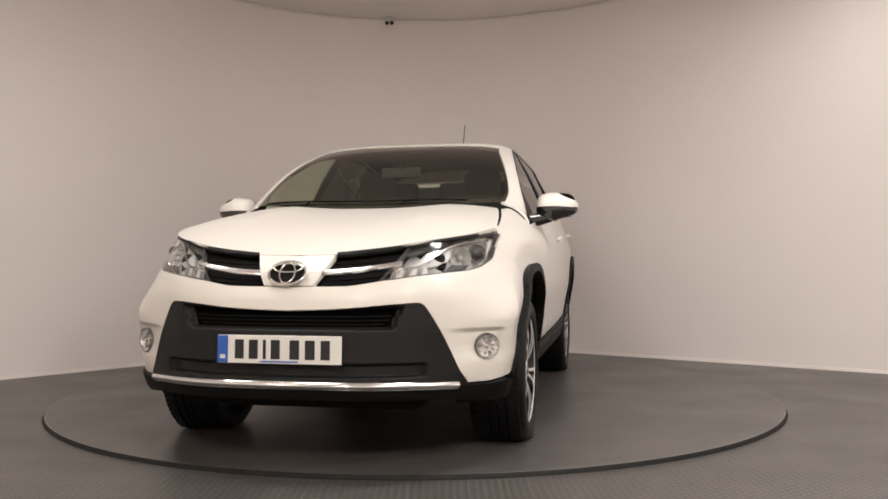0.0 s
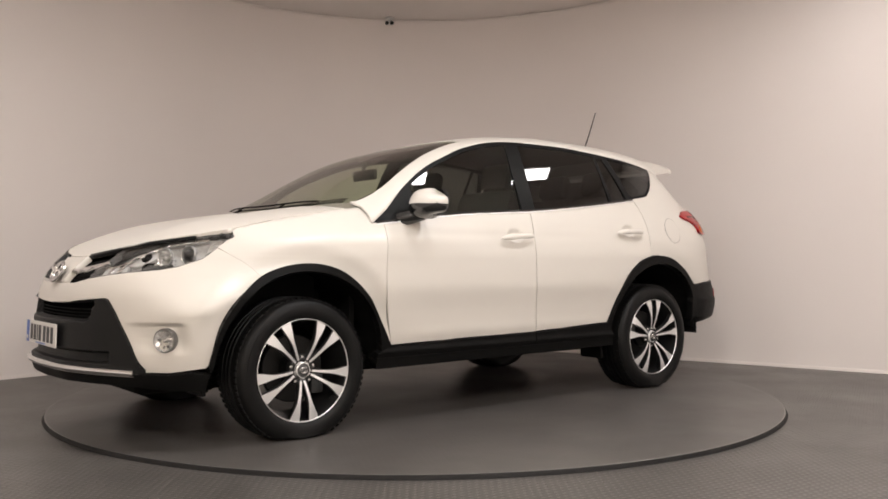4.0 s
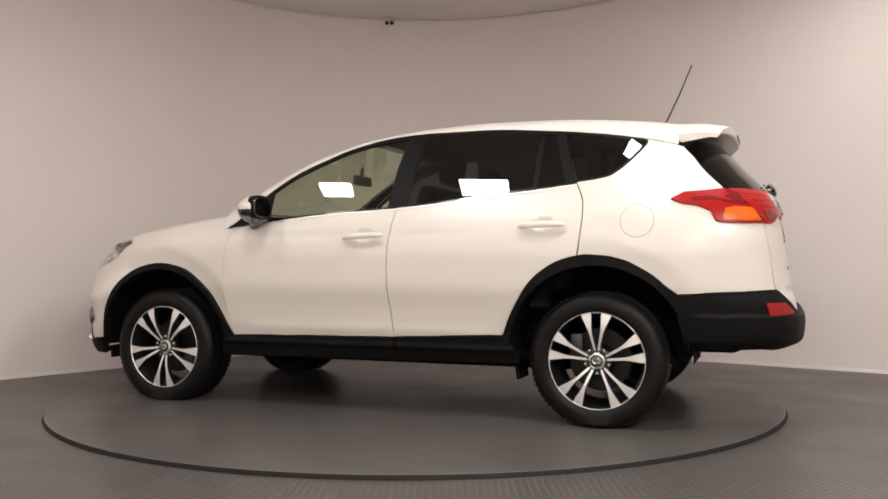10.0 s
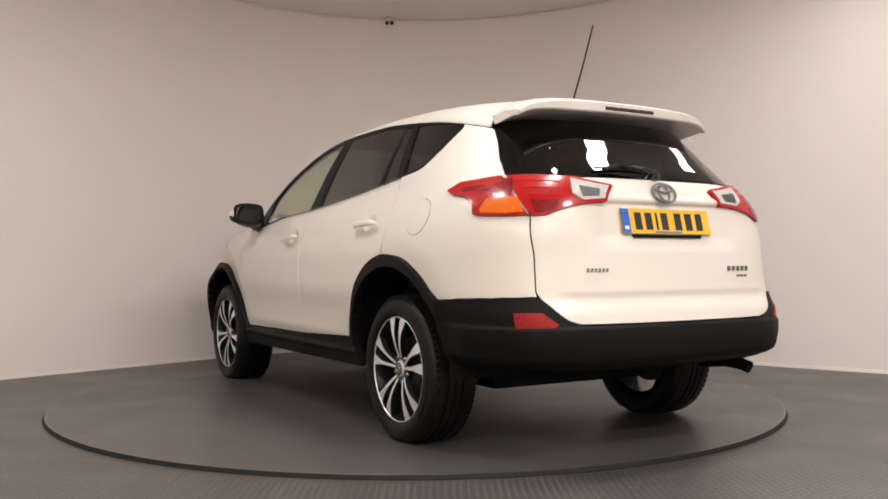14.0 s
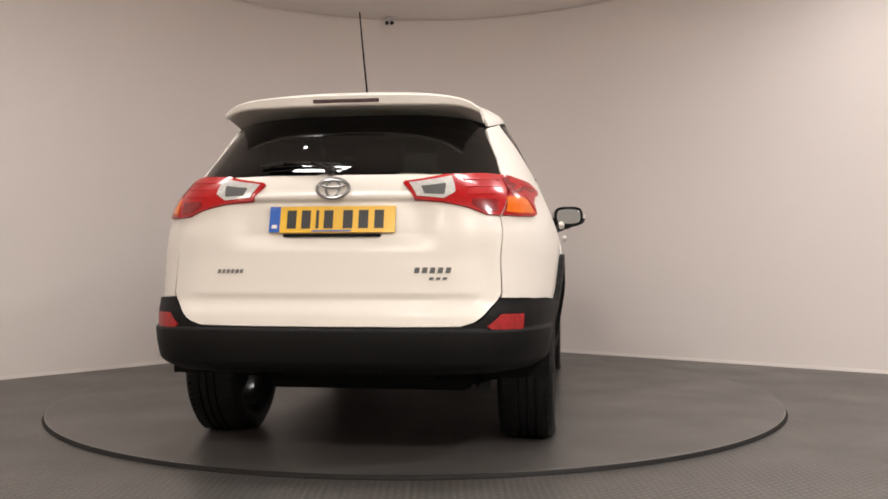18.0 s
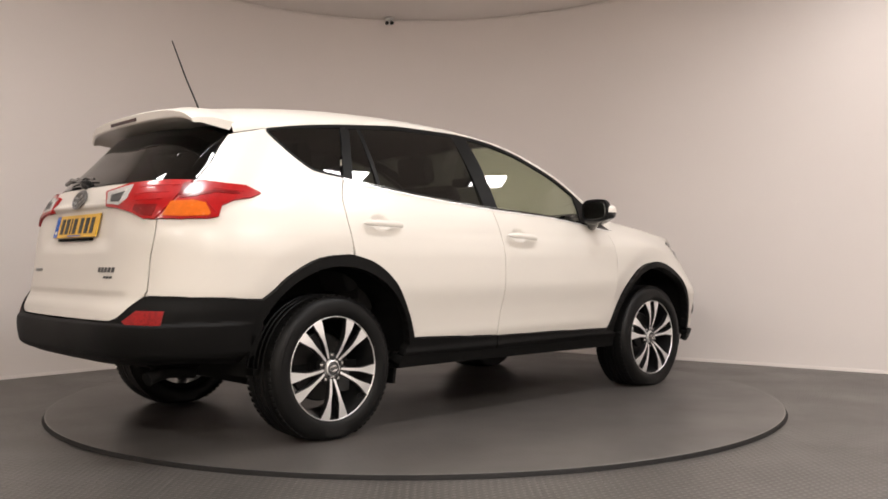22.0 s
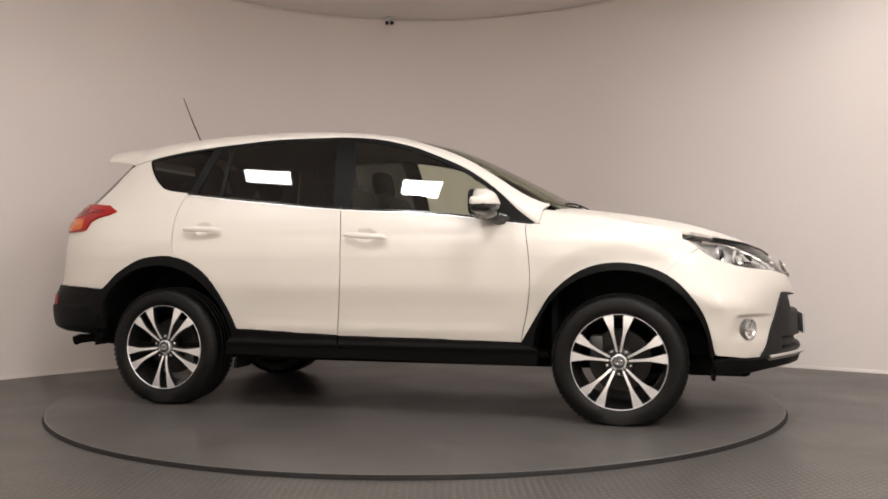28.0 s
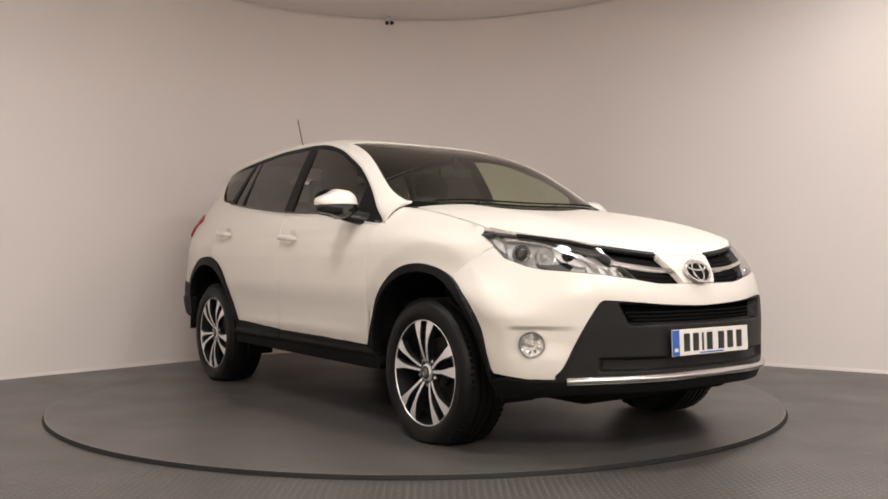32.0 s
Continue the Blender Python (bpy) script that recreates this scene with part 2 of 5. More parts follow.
# ---- the car's skin ----
def tab(*pairs):
    """A smooth line through (at, value) pairs."""
    xs = np.array([p[0] for p in pairs], float)
    ys = np.array([p[1] for p in pairs], float)
    o = np.argsort(xs)
    xs, ys = xs[o], ys[o]
    d = np.diff(ys) / np.diff(xs)
    m = np.concatenate([[d[0]], [0 if a * b <= 0 else 2 * a * b / (a + b) for a, b in zip(d, d[1:])], [d[-1]]])

    def f(x):
        if x <= xs[0]:
            return float(ys[0])
        if x >= xs[-1]:
            return float(ys[-1])
        i = int(np.searchsorted(xs, x)) - 1
        h = xs[i + 1] - xs[i]
        s = (x - xs[i]) / h
        return float((1 + 2 * s) * (1 - s) ** 2 * ys[i] + s * (1 - s) ** 2 * h * m[i] + s * s * (3 - 2 * s) * ys[i + 1] + s * s * (s - 1) * h * m[i + 1])
    return f


def smooth(a, b, x):
    s = min(1, max(0, (x - a) / (b - a)))
    return s * s * (3 - 2 * s)


HALF = tab((.15, .78), (.25, .82), (.35, .85), (.45, .872), (.52, .886), (.6, .899), (.75, .918), (.88, .916), (.98, .9), (1.08, .868), (1.2, .815), (1.35, .745), (1.5, .665), (1.6, .6), (1.7, .5))
NOSE = tab((.15, 2.1), (.25, 2.18), (.33, 2.262), (.4, 2.278), (.5, 2.268), (.6, 2.262), (.7, 2.246), (.8, 2.2), (.88, 2.128), (.95, 2.05), (1.02, 2.0), (1.2, 1.98))
TAIL = tab((.2, -2.12), (.35, -2.24), (.45, -2.295), (.55, -2.31), (.65, -2.295), (.72, -2.272), (.85, -2.252), (1.0, -2.232), (1.1, -2.212), (1.2, -2.178), (1.35, -2.05), (1.5, -1.93), (1.6, -1.84))
FX, RX, FN, FM, RN = 0.9, -1.2, 2.2, 4.0, 2.6
RM = tab((.55, 6.4), (.64, 6.2), (.71, 5.6), (.87, 5.5), (1.0, 5.9), (1.1, 5.8), (1.25, 3.9), (1.45, 3.3))
HOOD = tab((.85, 1.168), (1.0, 1.158), (1.37, 1.111), (1.7, 1.052), (1.9, 1.000), (2.02, .952), (2.08, .918), (2.12, .89))
HOOD_EDGE = tab((.8, .64), (.95, .67), (1.1, .70), (1.4, .745), (1.66, .775), (1.85, .78))
TOP = tab((1.2, 1.11), (1.15, 1.14), (.95, 1.245), (.73, 1.362), (.37, 1.53), (.15, 1.592), (.02, 1.620), (-.32, 1.666), (-.66, 1.686), (-1.0, 1.684), (-1.5, 1.652), (-1.75, 1.622), (-1.95, 1.585))
EDGE = tab((1.06, 1.01), (.98, 1.03), (.92, 1.053), (.89, 1.071), (.833, 1.11), (.773, 1.16), (.70, 1.229), (.626, 1.29), (.472, 1.39), (.313, 1.462), (.154, 1.525), (-.009, 1.566), (-.172, 1.591), (-.337, 1.601), (-.667, 1.602), (-.99, 1.58), (-1.3, 1.546), (-1.543, 1.508), (-1.75, 1.465), (-1.95, 1.42))


def hood_z(x, y):
    return HOOD(x) - 0.06 * min(1.25, abs(y) / 0.775) ** 4 + 0.016 * smooth(.12, .46, abs(y)) * smooth(2.02, 1.6, x)


BOX = tab((0, 1.0), (.29, .985), (.5, .935), (.7, .84), (.8, .78), (.88, .722), (.93, .68), (.965, .63), (.985, .57), (.996, .43), (1, 0))


def nose_at(q, z):
    """How far forward the skin is at a share q of the half width: boxy low down, rounder at the lamps."""
    k = smooth(.92, .62, z)
    n = NOSE(z)
    x = 0.0
    if k < 1:
        x += (1 - k) * (FX + (n - FX) * max(0, 1 - q ** FM) ** (1 / FN))
    if k > 0:
        x += k * (1.2 + (n - 1.2) * BOX(q))
    return x


def share_of(x, z):
    lo, hi = 0.0, 1.0
    if nose_at(1.0, z) >= x:
        return 1.0
    for _ in range(26):
        m = (lo + hi) / 2
        if nose_at(m, z) > x:
            lo = m
        else:
            hi = m
    return lo


NZ, NX = np.arange(.10, 1.36, .02), np.arange(.88, 2.0, .02)
SHARES = np.array([[share_of(x, z) for x in NX] for z in NZ])


def share(x, z):
    """The half width's share at a place along the nose, from a ready table."""
    i = min(len(NZ) - 1.001, max(0, (z - NZ[0]) / .02))
    j = min(len(NX) - 1.001, max(0, (x - NX[0]) / .02))
    a, b = int(i), int(j)
    u, v = i - a, j - b
    return float((SHARES[a, b] * (1 - v) + SHARES[a, b + 1] * v) * (1 - u) + (SHARES[a + 1, b] * (1 - v) + SHARES[a + 1, b + 1] * v) * u)


def side_y(x, z):
    """Half the car's width at a place along it and a height."""
    w = HALF(z)
    if x > FX:
        w *= share(x, z)
    elif x < RX:
        q = min(0.9999, (RX - x) / (RX - TAIL(z)))
        w *= (1 - q ** RN) ** (1 / RM(z))
    if x > 0.0 and z > 0.95:
        w *= 1 - 0.06 * smooth(.95, 1.12, z) * min(1, x / .92) ** 1.6
    if x > 0.8:
        ye = HOOD_EDGE(x)
        zs = hood_z(x, ye)
        if z > zs - 0.13:
            r = min(1, max(0, (zs - z) / 0.13))
            rolled = ye + (w - ye) * math.sqrt(max(0, 1 - (1 - r) ** 2))
            k = smooth(.8, 1.02, x)
            w = w * (1 - k) + min(w, rolled) * k
    return w


def on_side(x, z):
    return (x, side_y(x, z), z)


def on_nose(a, z):
    """The front's wrap-round skin: a is 0 at the middle and 90 at the flank."""
    q = min(1, abs(math.sin(radians(a)))) ** (2 / FM)
    return (nose_at(q, z), math.copysign(HALF(z) * q, a), z)


def nose_a(y, z):
    return math.copysign(math.degrees(math.asin(min(1, (abs(y) / HALF(z)) ** (FM / 2)))), y)


def nose_x(x, z):
    return math.degrees(math.asin(share_of(x, z) ** (FM / 2)))


def on_tail(a, z):
    s, c = abs(math.sin(radians(a))), max(0, math.cos(radians(a)))
    m = RM(z)
    return (RX + (TAIL(z) - RX) * c ** (2 / RN), math.copysign(HALF(z) * s ** (2 / m), a), z)


def tail_a(y, z):
    return math.copysign(math.degrees(math.asin(min(1, (abs(y) / HALF(z)) ** (RM(z) / 2)))), y)


def tail_x(x, z):
    return math.degrees(math.acos(min(1, max(0, (RX - x) / (RX - TAIL(z))) ** (RN / 2))))


def on_hood(x, y):
    return (x, y, hood_z(x, y))


def on_top(x, y):
    z1 = EDGE(x)
    y1 = side_y(x, z1)
    q = min(1, abs(y) / y1)
    return (x, y, z1 + (TOP(x) - z1) * (1 - q ** 3.4) ** (1 / 1.7))


# ---- panels cut from the skin ----
from mathutils.geometry import tessellate_polygon

M_PAINT = material("pearl_white_paint", (0.68, 0.640, 0.583), rough=0.42, vary=0.015, scale=3, coat=0.55, coat_rough=0.27, rough_vary=0.03, bump=0.0)
M_CLAD = material("dark_cladding", (0.0055, 0.0053, 0.0052), rough=0.5, spec=0.11, vary=0.15, scale=5, bump=0.25, bump_scale=900)
M_LOWER = material("black_plastic_grain", (0.005, 0.0048, 0.0046), rough=0.5, spec=0.12, vary=0.2, scale=5, bump=0.2, bump_scale=900)
M_GLOSS = material("gloss_black", (0.012, 0.012, 0.012), rough=0.15, vary=0.1, coat=0.5)
M_BUMPER = material("bumper_plastic", (0.012, 0.0117, 0.0114), rough=0.48, spec=0.2, vary=0.15, scale=6, bump=0.25, bump_scale=900)
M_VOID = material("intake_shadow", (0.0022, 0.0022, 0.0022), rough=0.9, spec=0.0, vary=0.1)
M_MATT = material("matt_black", (0.009, 0.0088, 0.0086), rough=0.8, vary=0.2, spec=0.04)
M_CHROME = material("chrome", (0.72, 0.71, 0.70), rough=0.19, metal=1.0, vary=0.03, rough_vary=0.03)
M_SATIN = material("satin_black", (0.006, 0.006, 0.006), rough=0.42, vary=0.1, spec=0.1)
M_ALLOY = material("machined_alloy", (0.78, 0.77, 0.76), rough=0.36, metal=0.6, vary=0.05, scale=14, rough_vary=0.05)
M_RIMBLACK = material("rim_black", (0.012, 0.012, 0.012), rough=0.3, vary=0.15, coat=0.3)
M_TYRE = material("tyre_rubber", (0.0055, 0.0053, 0.0052), rough=0.45, spec=0.2, vary=0.25, scale=11, bump=0.3, bump_scale=260)
M_GLASS = clear("clear_glass", (0.86, 0.90, 0.80))
M_WGLASS = clear("windscreen_glass", (0.70, 0.76, 0.62), sheen=0.032)
M_PRIVACY = clear("privacy_glass", (0.085, 0.09, 0.085), sheen=0.06)
M_REARGLASS = clear("rear_privacy_glass", (0.028, 0.03, 0.029), sheen=0.042)
M_LENS = clear("lamp_lens", (0.95, 0.95, 0.94), sheen=0.05)
M_RED = material("red_lens", (0.33, 0.0022, 0.003), rough=0.3, vary=0.5, scale=34, coat=0.4, coat_rough=0.09, spec=0.2)
M_FOG = material("red_fog_lens", (0.27, 0.003, 0.004), rough=0.35, vary=0.95, scale=70, coat=0.2, coat_rough=0.15, spec=0.25)
M_SMOKED = material("smoked_red", (0.035, 0.008, 0.008), rough=0.4, vary=0.3, scale=40)
M_REDDARK = material("red_reflector", (0.17, 0.002, 0.003), rough=0.25, vary=0.5, scale=60, coat=0.4, coat_rough=0.06, spec=0.3)
M_REDBRIGHT = material("red_glint", (0.36, 0.008, 0.01), rough=0.35, vary=0.4, scale=70, coat=0.15, coat_rough=0.15, spec=0.2)
M_AMBER = material("amber_lens", (0.60, 0.12, 0.006), rough=0.25, vary=0.35, scale=40, coat=0.4, coat_rough=0.08, spec=0.3)
M_REFL = material("lamp_reflector", (0.82, 0.81, 0.80), rough=0.2, metal=0.75, vary=0.2, scale=40)
M_CLEARWHITE = material("reversing_lens", (0.46, 0.45, 0.43), rough=0.25, vary=0.4, scale=55, coat=0.4, coat_rough=0.1)
M_BADGE = material("badge_silver", (0.20, 0.195, 0.19), rough=0.3, metal=0.7, vary=0.1, scale=20)
M_LAMPFLOOR = material("lamp_floor", (0.55, 0.545, 0.54), rough=0.3, metal=0.3, vary=0.5, scale=45)
M_BRIGHT = material("bright_reflector", (0.5, 0.495, 0.49), rough=0.5, metal=0.25, vary=0.2, scale=60)
M_LAMPGREY = material("lamp_grey", (0.06, 0.059, 0.058), rough=0.35, vary=0.3, scale=40)
M_PLATEW = material("plate_white", (0.72, 0.70, 0.66), rough=0.3, vary=0.03)
M_PLATEY = material("plate_yellow", (0.72, 0.42, 0.03), rough=0.3, vary=0.04)
M_PLATEB = material("plate_blue", (0.02, 0.10, 0.42), rough=0.3, vary=0.05)
M_INK = material("plate_ink", (0.012, 0.012, 0.013), rough=0.4)
M_SEAT = material("dark_cloth", (0.013, 0.013, 0.0128), rough=0.85, vary=0.25, scale=30, bump=0.4, bump_scale=500)
M_TRIM = material("interior_plastic", (0.014, 0.014, 0.0138), rough=0.6, vary=0.15, bump=0.2, bump_scale=600)
M_LINING = material("beige_lining", (0.06, 0.057, 0.052), rough=0.85, vary=0.08, bump=0.2)
M_MIRROR = material("mirror_glass", (0.20, 0.21, 0.21), rough=0.02, metal=1.0, vary=0.0, rough_vary=0.0)
M_DISCBRAKE = material("brake_steel", (0.03, 0.029, 0.028), rough=0.4, metal=0.9, vary=0.25, scale=20)
M_GREY = material("grey_metal", (0.10, 0.10, 0.10), rough=0.5, metal=0.7, vary=0.3, scale=15)


def cr(pts, n=8):
    """A smooth line through points, ends included."""
    pts = [np.array(p, float) for p in pts]
    out = []
    for i in range(len(pts) - 1):
        p0, p1, p2 = pts[max(i - 1, 0)], pts[i], pts[i + 1]
        p3 = pts[min(i + 2, len(pts) - 1)]
        for k in range(n):
            s = k / n
            out.append(tuple(0.5 * (2 * p1 + (p2 - p0) * s + (2 * p0 - 5 * p1 + 4 * p2 - p3) * s * s + (3 * p1 - p0 - 3 * p2 + p3) * s ** 3)))
    out.append(tuple(pts[-1]))
    return out


def split(polys, axis, at):
    out = []
    for p in polys:
        lo = min(q[axis] for q in p)
        hi = max(q[axis] for q in p)
        if hi <= at + 1e-7 or lo >= at - 1e-7:
            out.append(p)
            continue
        a, b = [], []
        for i, q in enumerate(p):
            r = p[(i + 1) % len(p)]
            if q[axis] <= at + 1e-9:
                a.append(q)
            if q[axis] >= at - 1e-9:
                b.append(q)
            if (q[axis] - at) * (r[axis] - at) < -1e-14 and abs(q[axis] - at) > 1e-9 and abs(r[axis] - at) > 1e-9:
                s = (at - q[axis]) / (r[axis] - q[axis])
                c = [q[0] + (r[0] - q[0]) * s, q[1] + (r[1] - q[1]) * s]
                c[axis] = at
                a.append(tuple(c))
                b.append(tuple(c))
        out += [x for x in (a, b) if len(x) >= 3]
    return out


def clean(poly):
    out = []
    for p in poly:
        if not out or math.hypot(p[0] - out[-1][0], p[1] - out[-1][1]) > 1e-4:
            out.append((float(p[0]), float(p[1])))
    if math.hypot(out[0][0] - out[-1][0], out[0][1] - out[-1][1]) < 1e-4:
        out.pop()
    return out


CENTRE = np.array((0.0, 0.0, 0.75))


def panel(name, poly, lift, mat, parent, du=0.05, dv=0.05, d=0.0, gap=0.003, depth=0.012, label="", mirror=False, bulge=None):
    """A sheet cut to the outline poly in the skin's own two coordinates, raised by d, with turned-in edges.
    bulge(u, v) adds to d. mirror adds the same panel on the other flank."""
    poly = clean(poly)
    tris = tessellate_polygon([[Vector((p[0], p[1], 0)) for p in poly]])
    cells = []
    for t in tris:
        a, b, c = (poly[i] for i in t)
        if (b[0] - a[0]) * (c[1] - a[1]) - (b[1] - a[1]) * (c[0] - a[0]) < 0:
            b, c = c, b
        cells.append([a, b, c])
    us, vs = [p[0] for p in poly], [p[1] for p in poly]
    for axis, lo, hi, st in ((0, min(us), max(us), du), (1, min(vs), max(vs), dv)):
        k = math.floor(lo / st) + 1
        while k * st < hi:
            cells = split(cells, axis, k * st + 1e-5)
            k += 1
    index, pts, faces = {}, [], []
    for c in cells:
        f = []
        for q in c:
            key = (round(q[0], 5), round(q[1], 5))
            if key not in index:
                index[key] = len(pts)
                pts.append(q)
            i = index[key]
            if not f or (f[-1] != i and f[0] != i):
                f.append(i)
        if len(f) >= 3:
            faces.append(f)
    P, N, S = [], [], []
    for u, v in pts:
        p = np.array(lift(u, v))
        e = 1e-3 * max(1, du / 0.05)
        g = 1e-3 * max(1, dv / 0.05)
        pu = (np.array(lift(u + e, v)) - np.array(lift(u - e, v))) / (2 * e)
        pv = (np.array(lift(u, v + g)) - np.array(lift(u, v - g))) / (2 * g)
        nn = np.cross(pu, pv)
        ln = np.linalg.norm(nn)
        nn = nn / ln if ln > 1e-12 else np.array((0, 0, 1.0))
        N.append(nn)
        if bulge:
            S.append((bulge(u + e, v) - bulge(u - e, v)) / (2 * e) * pu / max(1e-9, pu @ pu) + (bulge(u, v + g) - bulge(u, v - g)) / (2 * g) * pv / max(1e-9, pv @ pv))
        P.append(p)
    mid = sum(P) / len(P)
    mn = sum(N)
    flip = np.dot(mn, mid - CENTRE) < 0
    if flip:
        N = [-n for n in N]
        faces = [f[::-1] for f in faces]
    P = [p + n * (d + (bulge(*q) if bulge else 0)) for p, n, q in zip(P, N, pts)]
    flat = list(N)
    if bulge:
        N = [(n - g) / np.linalg.norm(n - g) for n, g in zip(N, S)]
    edges = {}
    for f in faces:
        for a, b in zip(f, f[1:] + f[:1]):
            if (b, a) in edges:
                del edges[(b, a)]
            else:
                edges[(a, b)] = 1
    inward = {}
    for a, b in edges:
        t = P[b] - P[a]
        ln = np.linalg.norm(t)
        if ln < 1e-7:
            continue
        for k in (a, b):
            inward[k] = inward.get(k, 0) + np.cross(flat[k], t / ln)
    for k, w in inward.items():
        ln = np.linalg.norm(w)
        if ln > 1e-6:
            inward[k] = w / ln
            P[k] = P[k] + inward[k] * gap
    base = len(P)
    r1, r2 = {}, {}
    for k in inward:
        out = -inward[k]
        r1[k] = len(P)
        P.append(P[k] - N[k] * 0.0)
        N.append((N[k] * 0.3 + out) / np.linalg.norm(N[k] * 0.3 + out))
    for k in inward:
        r2[k] = len(P)
        P.append(P[k] - flat[k] * depth)
        N.append(-inward[k])
    for a, b in edges:
        if a in r1 and b in r1:
            faces.append([b, a, r1[a], r1[b]][::1])
            faces.append([r1[b], r1[a], r2[a], r2[b]])
    ob = mesh_object(name, P, faces, mat, parent, label, normals=N)
    if mirror:
        Q = [(p[0], -p[1], p[2]) for p in P]
        M = [(n[0], -n[1], n[2]) for n in N]
        twin = mesh_object(name, Q, [f[::-1] for f in faces], mat, parent, label, normals=M)
        return ob, twin
    return ob


def strip(line, w):
    """A thin band round a line in the plane."""
    a, b = [], []
    for i, p in enumerate(line):
        q, r = line[max(i - 1, 0)], line[min(i + 1, len(line) - 1)]
        dx, dy = r[0] - q[0], r[1] - q[1]
        ln = math.hypot(dx, dy) or 1
        a.append((p[0] - dy / ln * w, p[1] + dx / ln * w))
        b.append((p[0] + dy / ln * w, p[1] - dx / ln * w))
    return a + b[::-1]


def top_a(x, y):
    z1 = EDGE(x)
    return math.copysign(math.degrees(math.asin(min(1, (abs(y) / side_y(x, z1)) ** 1.7))), y)


def on_roof(x, a):
    z1 = EDGE(x)
    s, c = abs(math.sin(radians(a))), max(0, math.cos(radians(a)))
    return (x, math.copysign(side_y(x, z1) * s ** (1 / 1.7), a), z1 + (TOP(x) - z1) * c ** (2 / 1.7))


# ---- the car ----
car = new("car")
tagged(car, "pearl white five-door sport utility car with dark cladding, on the turntable", "car")
HUB_F, HUB_R, HUB_Z, TRACK = 1.327, -1.336, 0.351, 0.79

# outlines that several panels share, in (x, z)
DOOR_F = cr([(.838, 1.066), (.866, .909), (.874, .749), (.853, .588), (.817, .432)])
DOOR_B = cr([(-.22, 1.174), (-.194, .969), (-.192, .754), (-.21, .568), (-.222, .45)])
DOOR_R = cr([(-1.222, 1.272), (-1.26, 1.178), (-1.265, 1.055), (-1.247, .893)])
BELT = [(.91, 1.060), (.818, 1.068), (.593, 1.099), (.265, 1.132), (-.22, 1.161), (-.69, 1.206), (-.996, 1.241), (-1.222, 1.269)]
ARCH_F = cr([(.817, .43), (.899, .565), (.993, .705), (1.15, .822), (1.334, .855), (1.525, .813), (1.664, .712), (1.757, .573), (1.80, .40)])
ARCH_R = cr([(-.848, .477), (-.904, .606), (-1.0, .757), (-1.118, .85), (-1.247, .892), (-1.33, .897), (-1.466, .876), (-1.608, .803), (-1.69, .735), (-1.742, .698)])


def between(line, x0, x1):
    lo, hi = min(x0, x1), max(x0, x1)
    return [p for p in line if lo - 1e-6 <= p[0] <= hi + 1e-6]


def belt(x0, x1, up=0.0):
    f = tab(*BELT)
    n = 10
    return [(x0 + (x1 - x0) * i / n, f(x0 + (x1 - x0) * i / n) + up) for i in range(n + 1)]


def edge_line(x0, x1, up=0.0, n=14):
    return [(x0 + (x1 - x0) * i / n, EDGE(x0 + (x1 - x0) * i / n) + up) for i in range(n + 1)]


def sculpt(x, z):
    """The doors' hollow above the sill and the soft swell below the belt."""
    h = -0.004 * math.exp(-((z - .60) / .09) ** 2) + 0.004 * math.exp(-((z - .485) / .035) ** 2)
    fade = smooth(.86, .6, x) if x > 0 else smooth(-.95, -.7, x)
    for hx, hz in ((-.05, 1.012), (-1.065, 1.057)):
        q = 1 - ((x - hx) / .062) ** 2 - ((z - hz) / .045) ** 2
        if q > 0:
            h -= 0.014 * q * q * (3 - 2 * q)
            fade = 1
    return h * fade - 0.003 * math.exp(-((z - 1.01) / .03) ** 2) * smooth(-1.0, -.2, x) * smooth(.86, .7, x)


def flare(x, z, hub, deep):
    """The soft roll-in of the skin towards a wheel arch."""
    r = math.hypot(x - hub, z - .366 - (.03 if hub < 0 else 0))
    return -deep * smooth(.60, .49, r) * smooth(.45, .60, z)


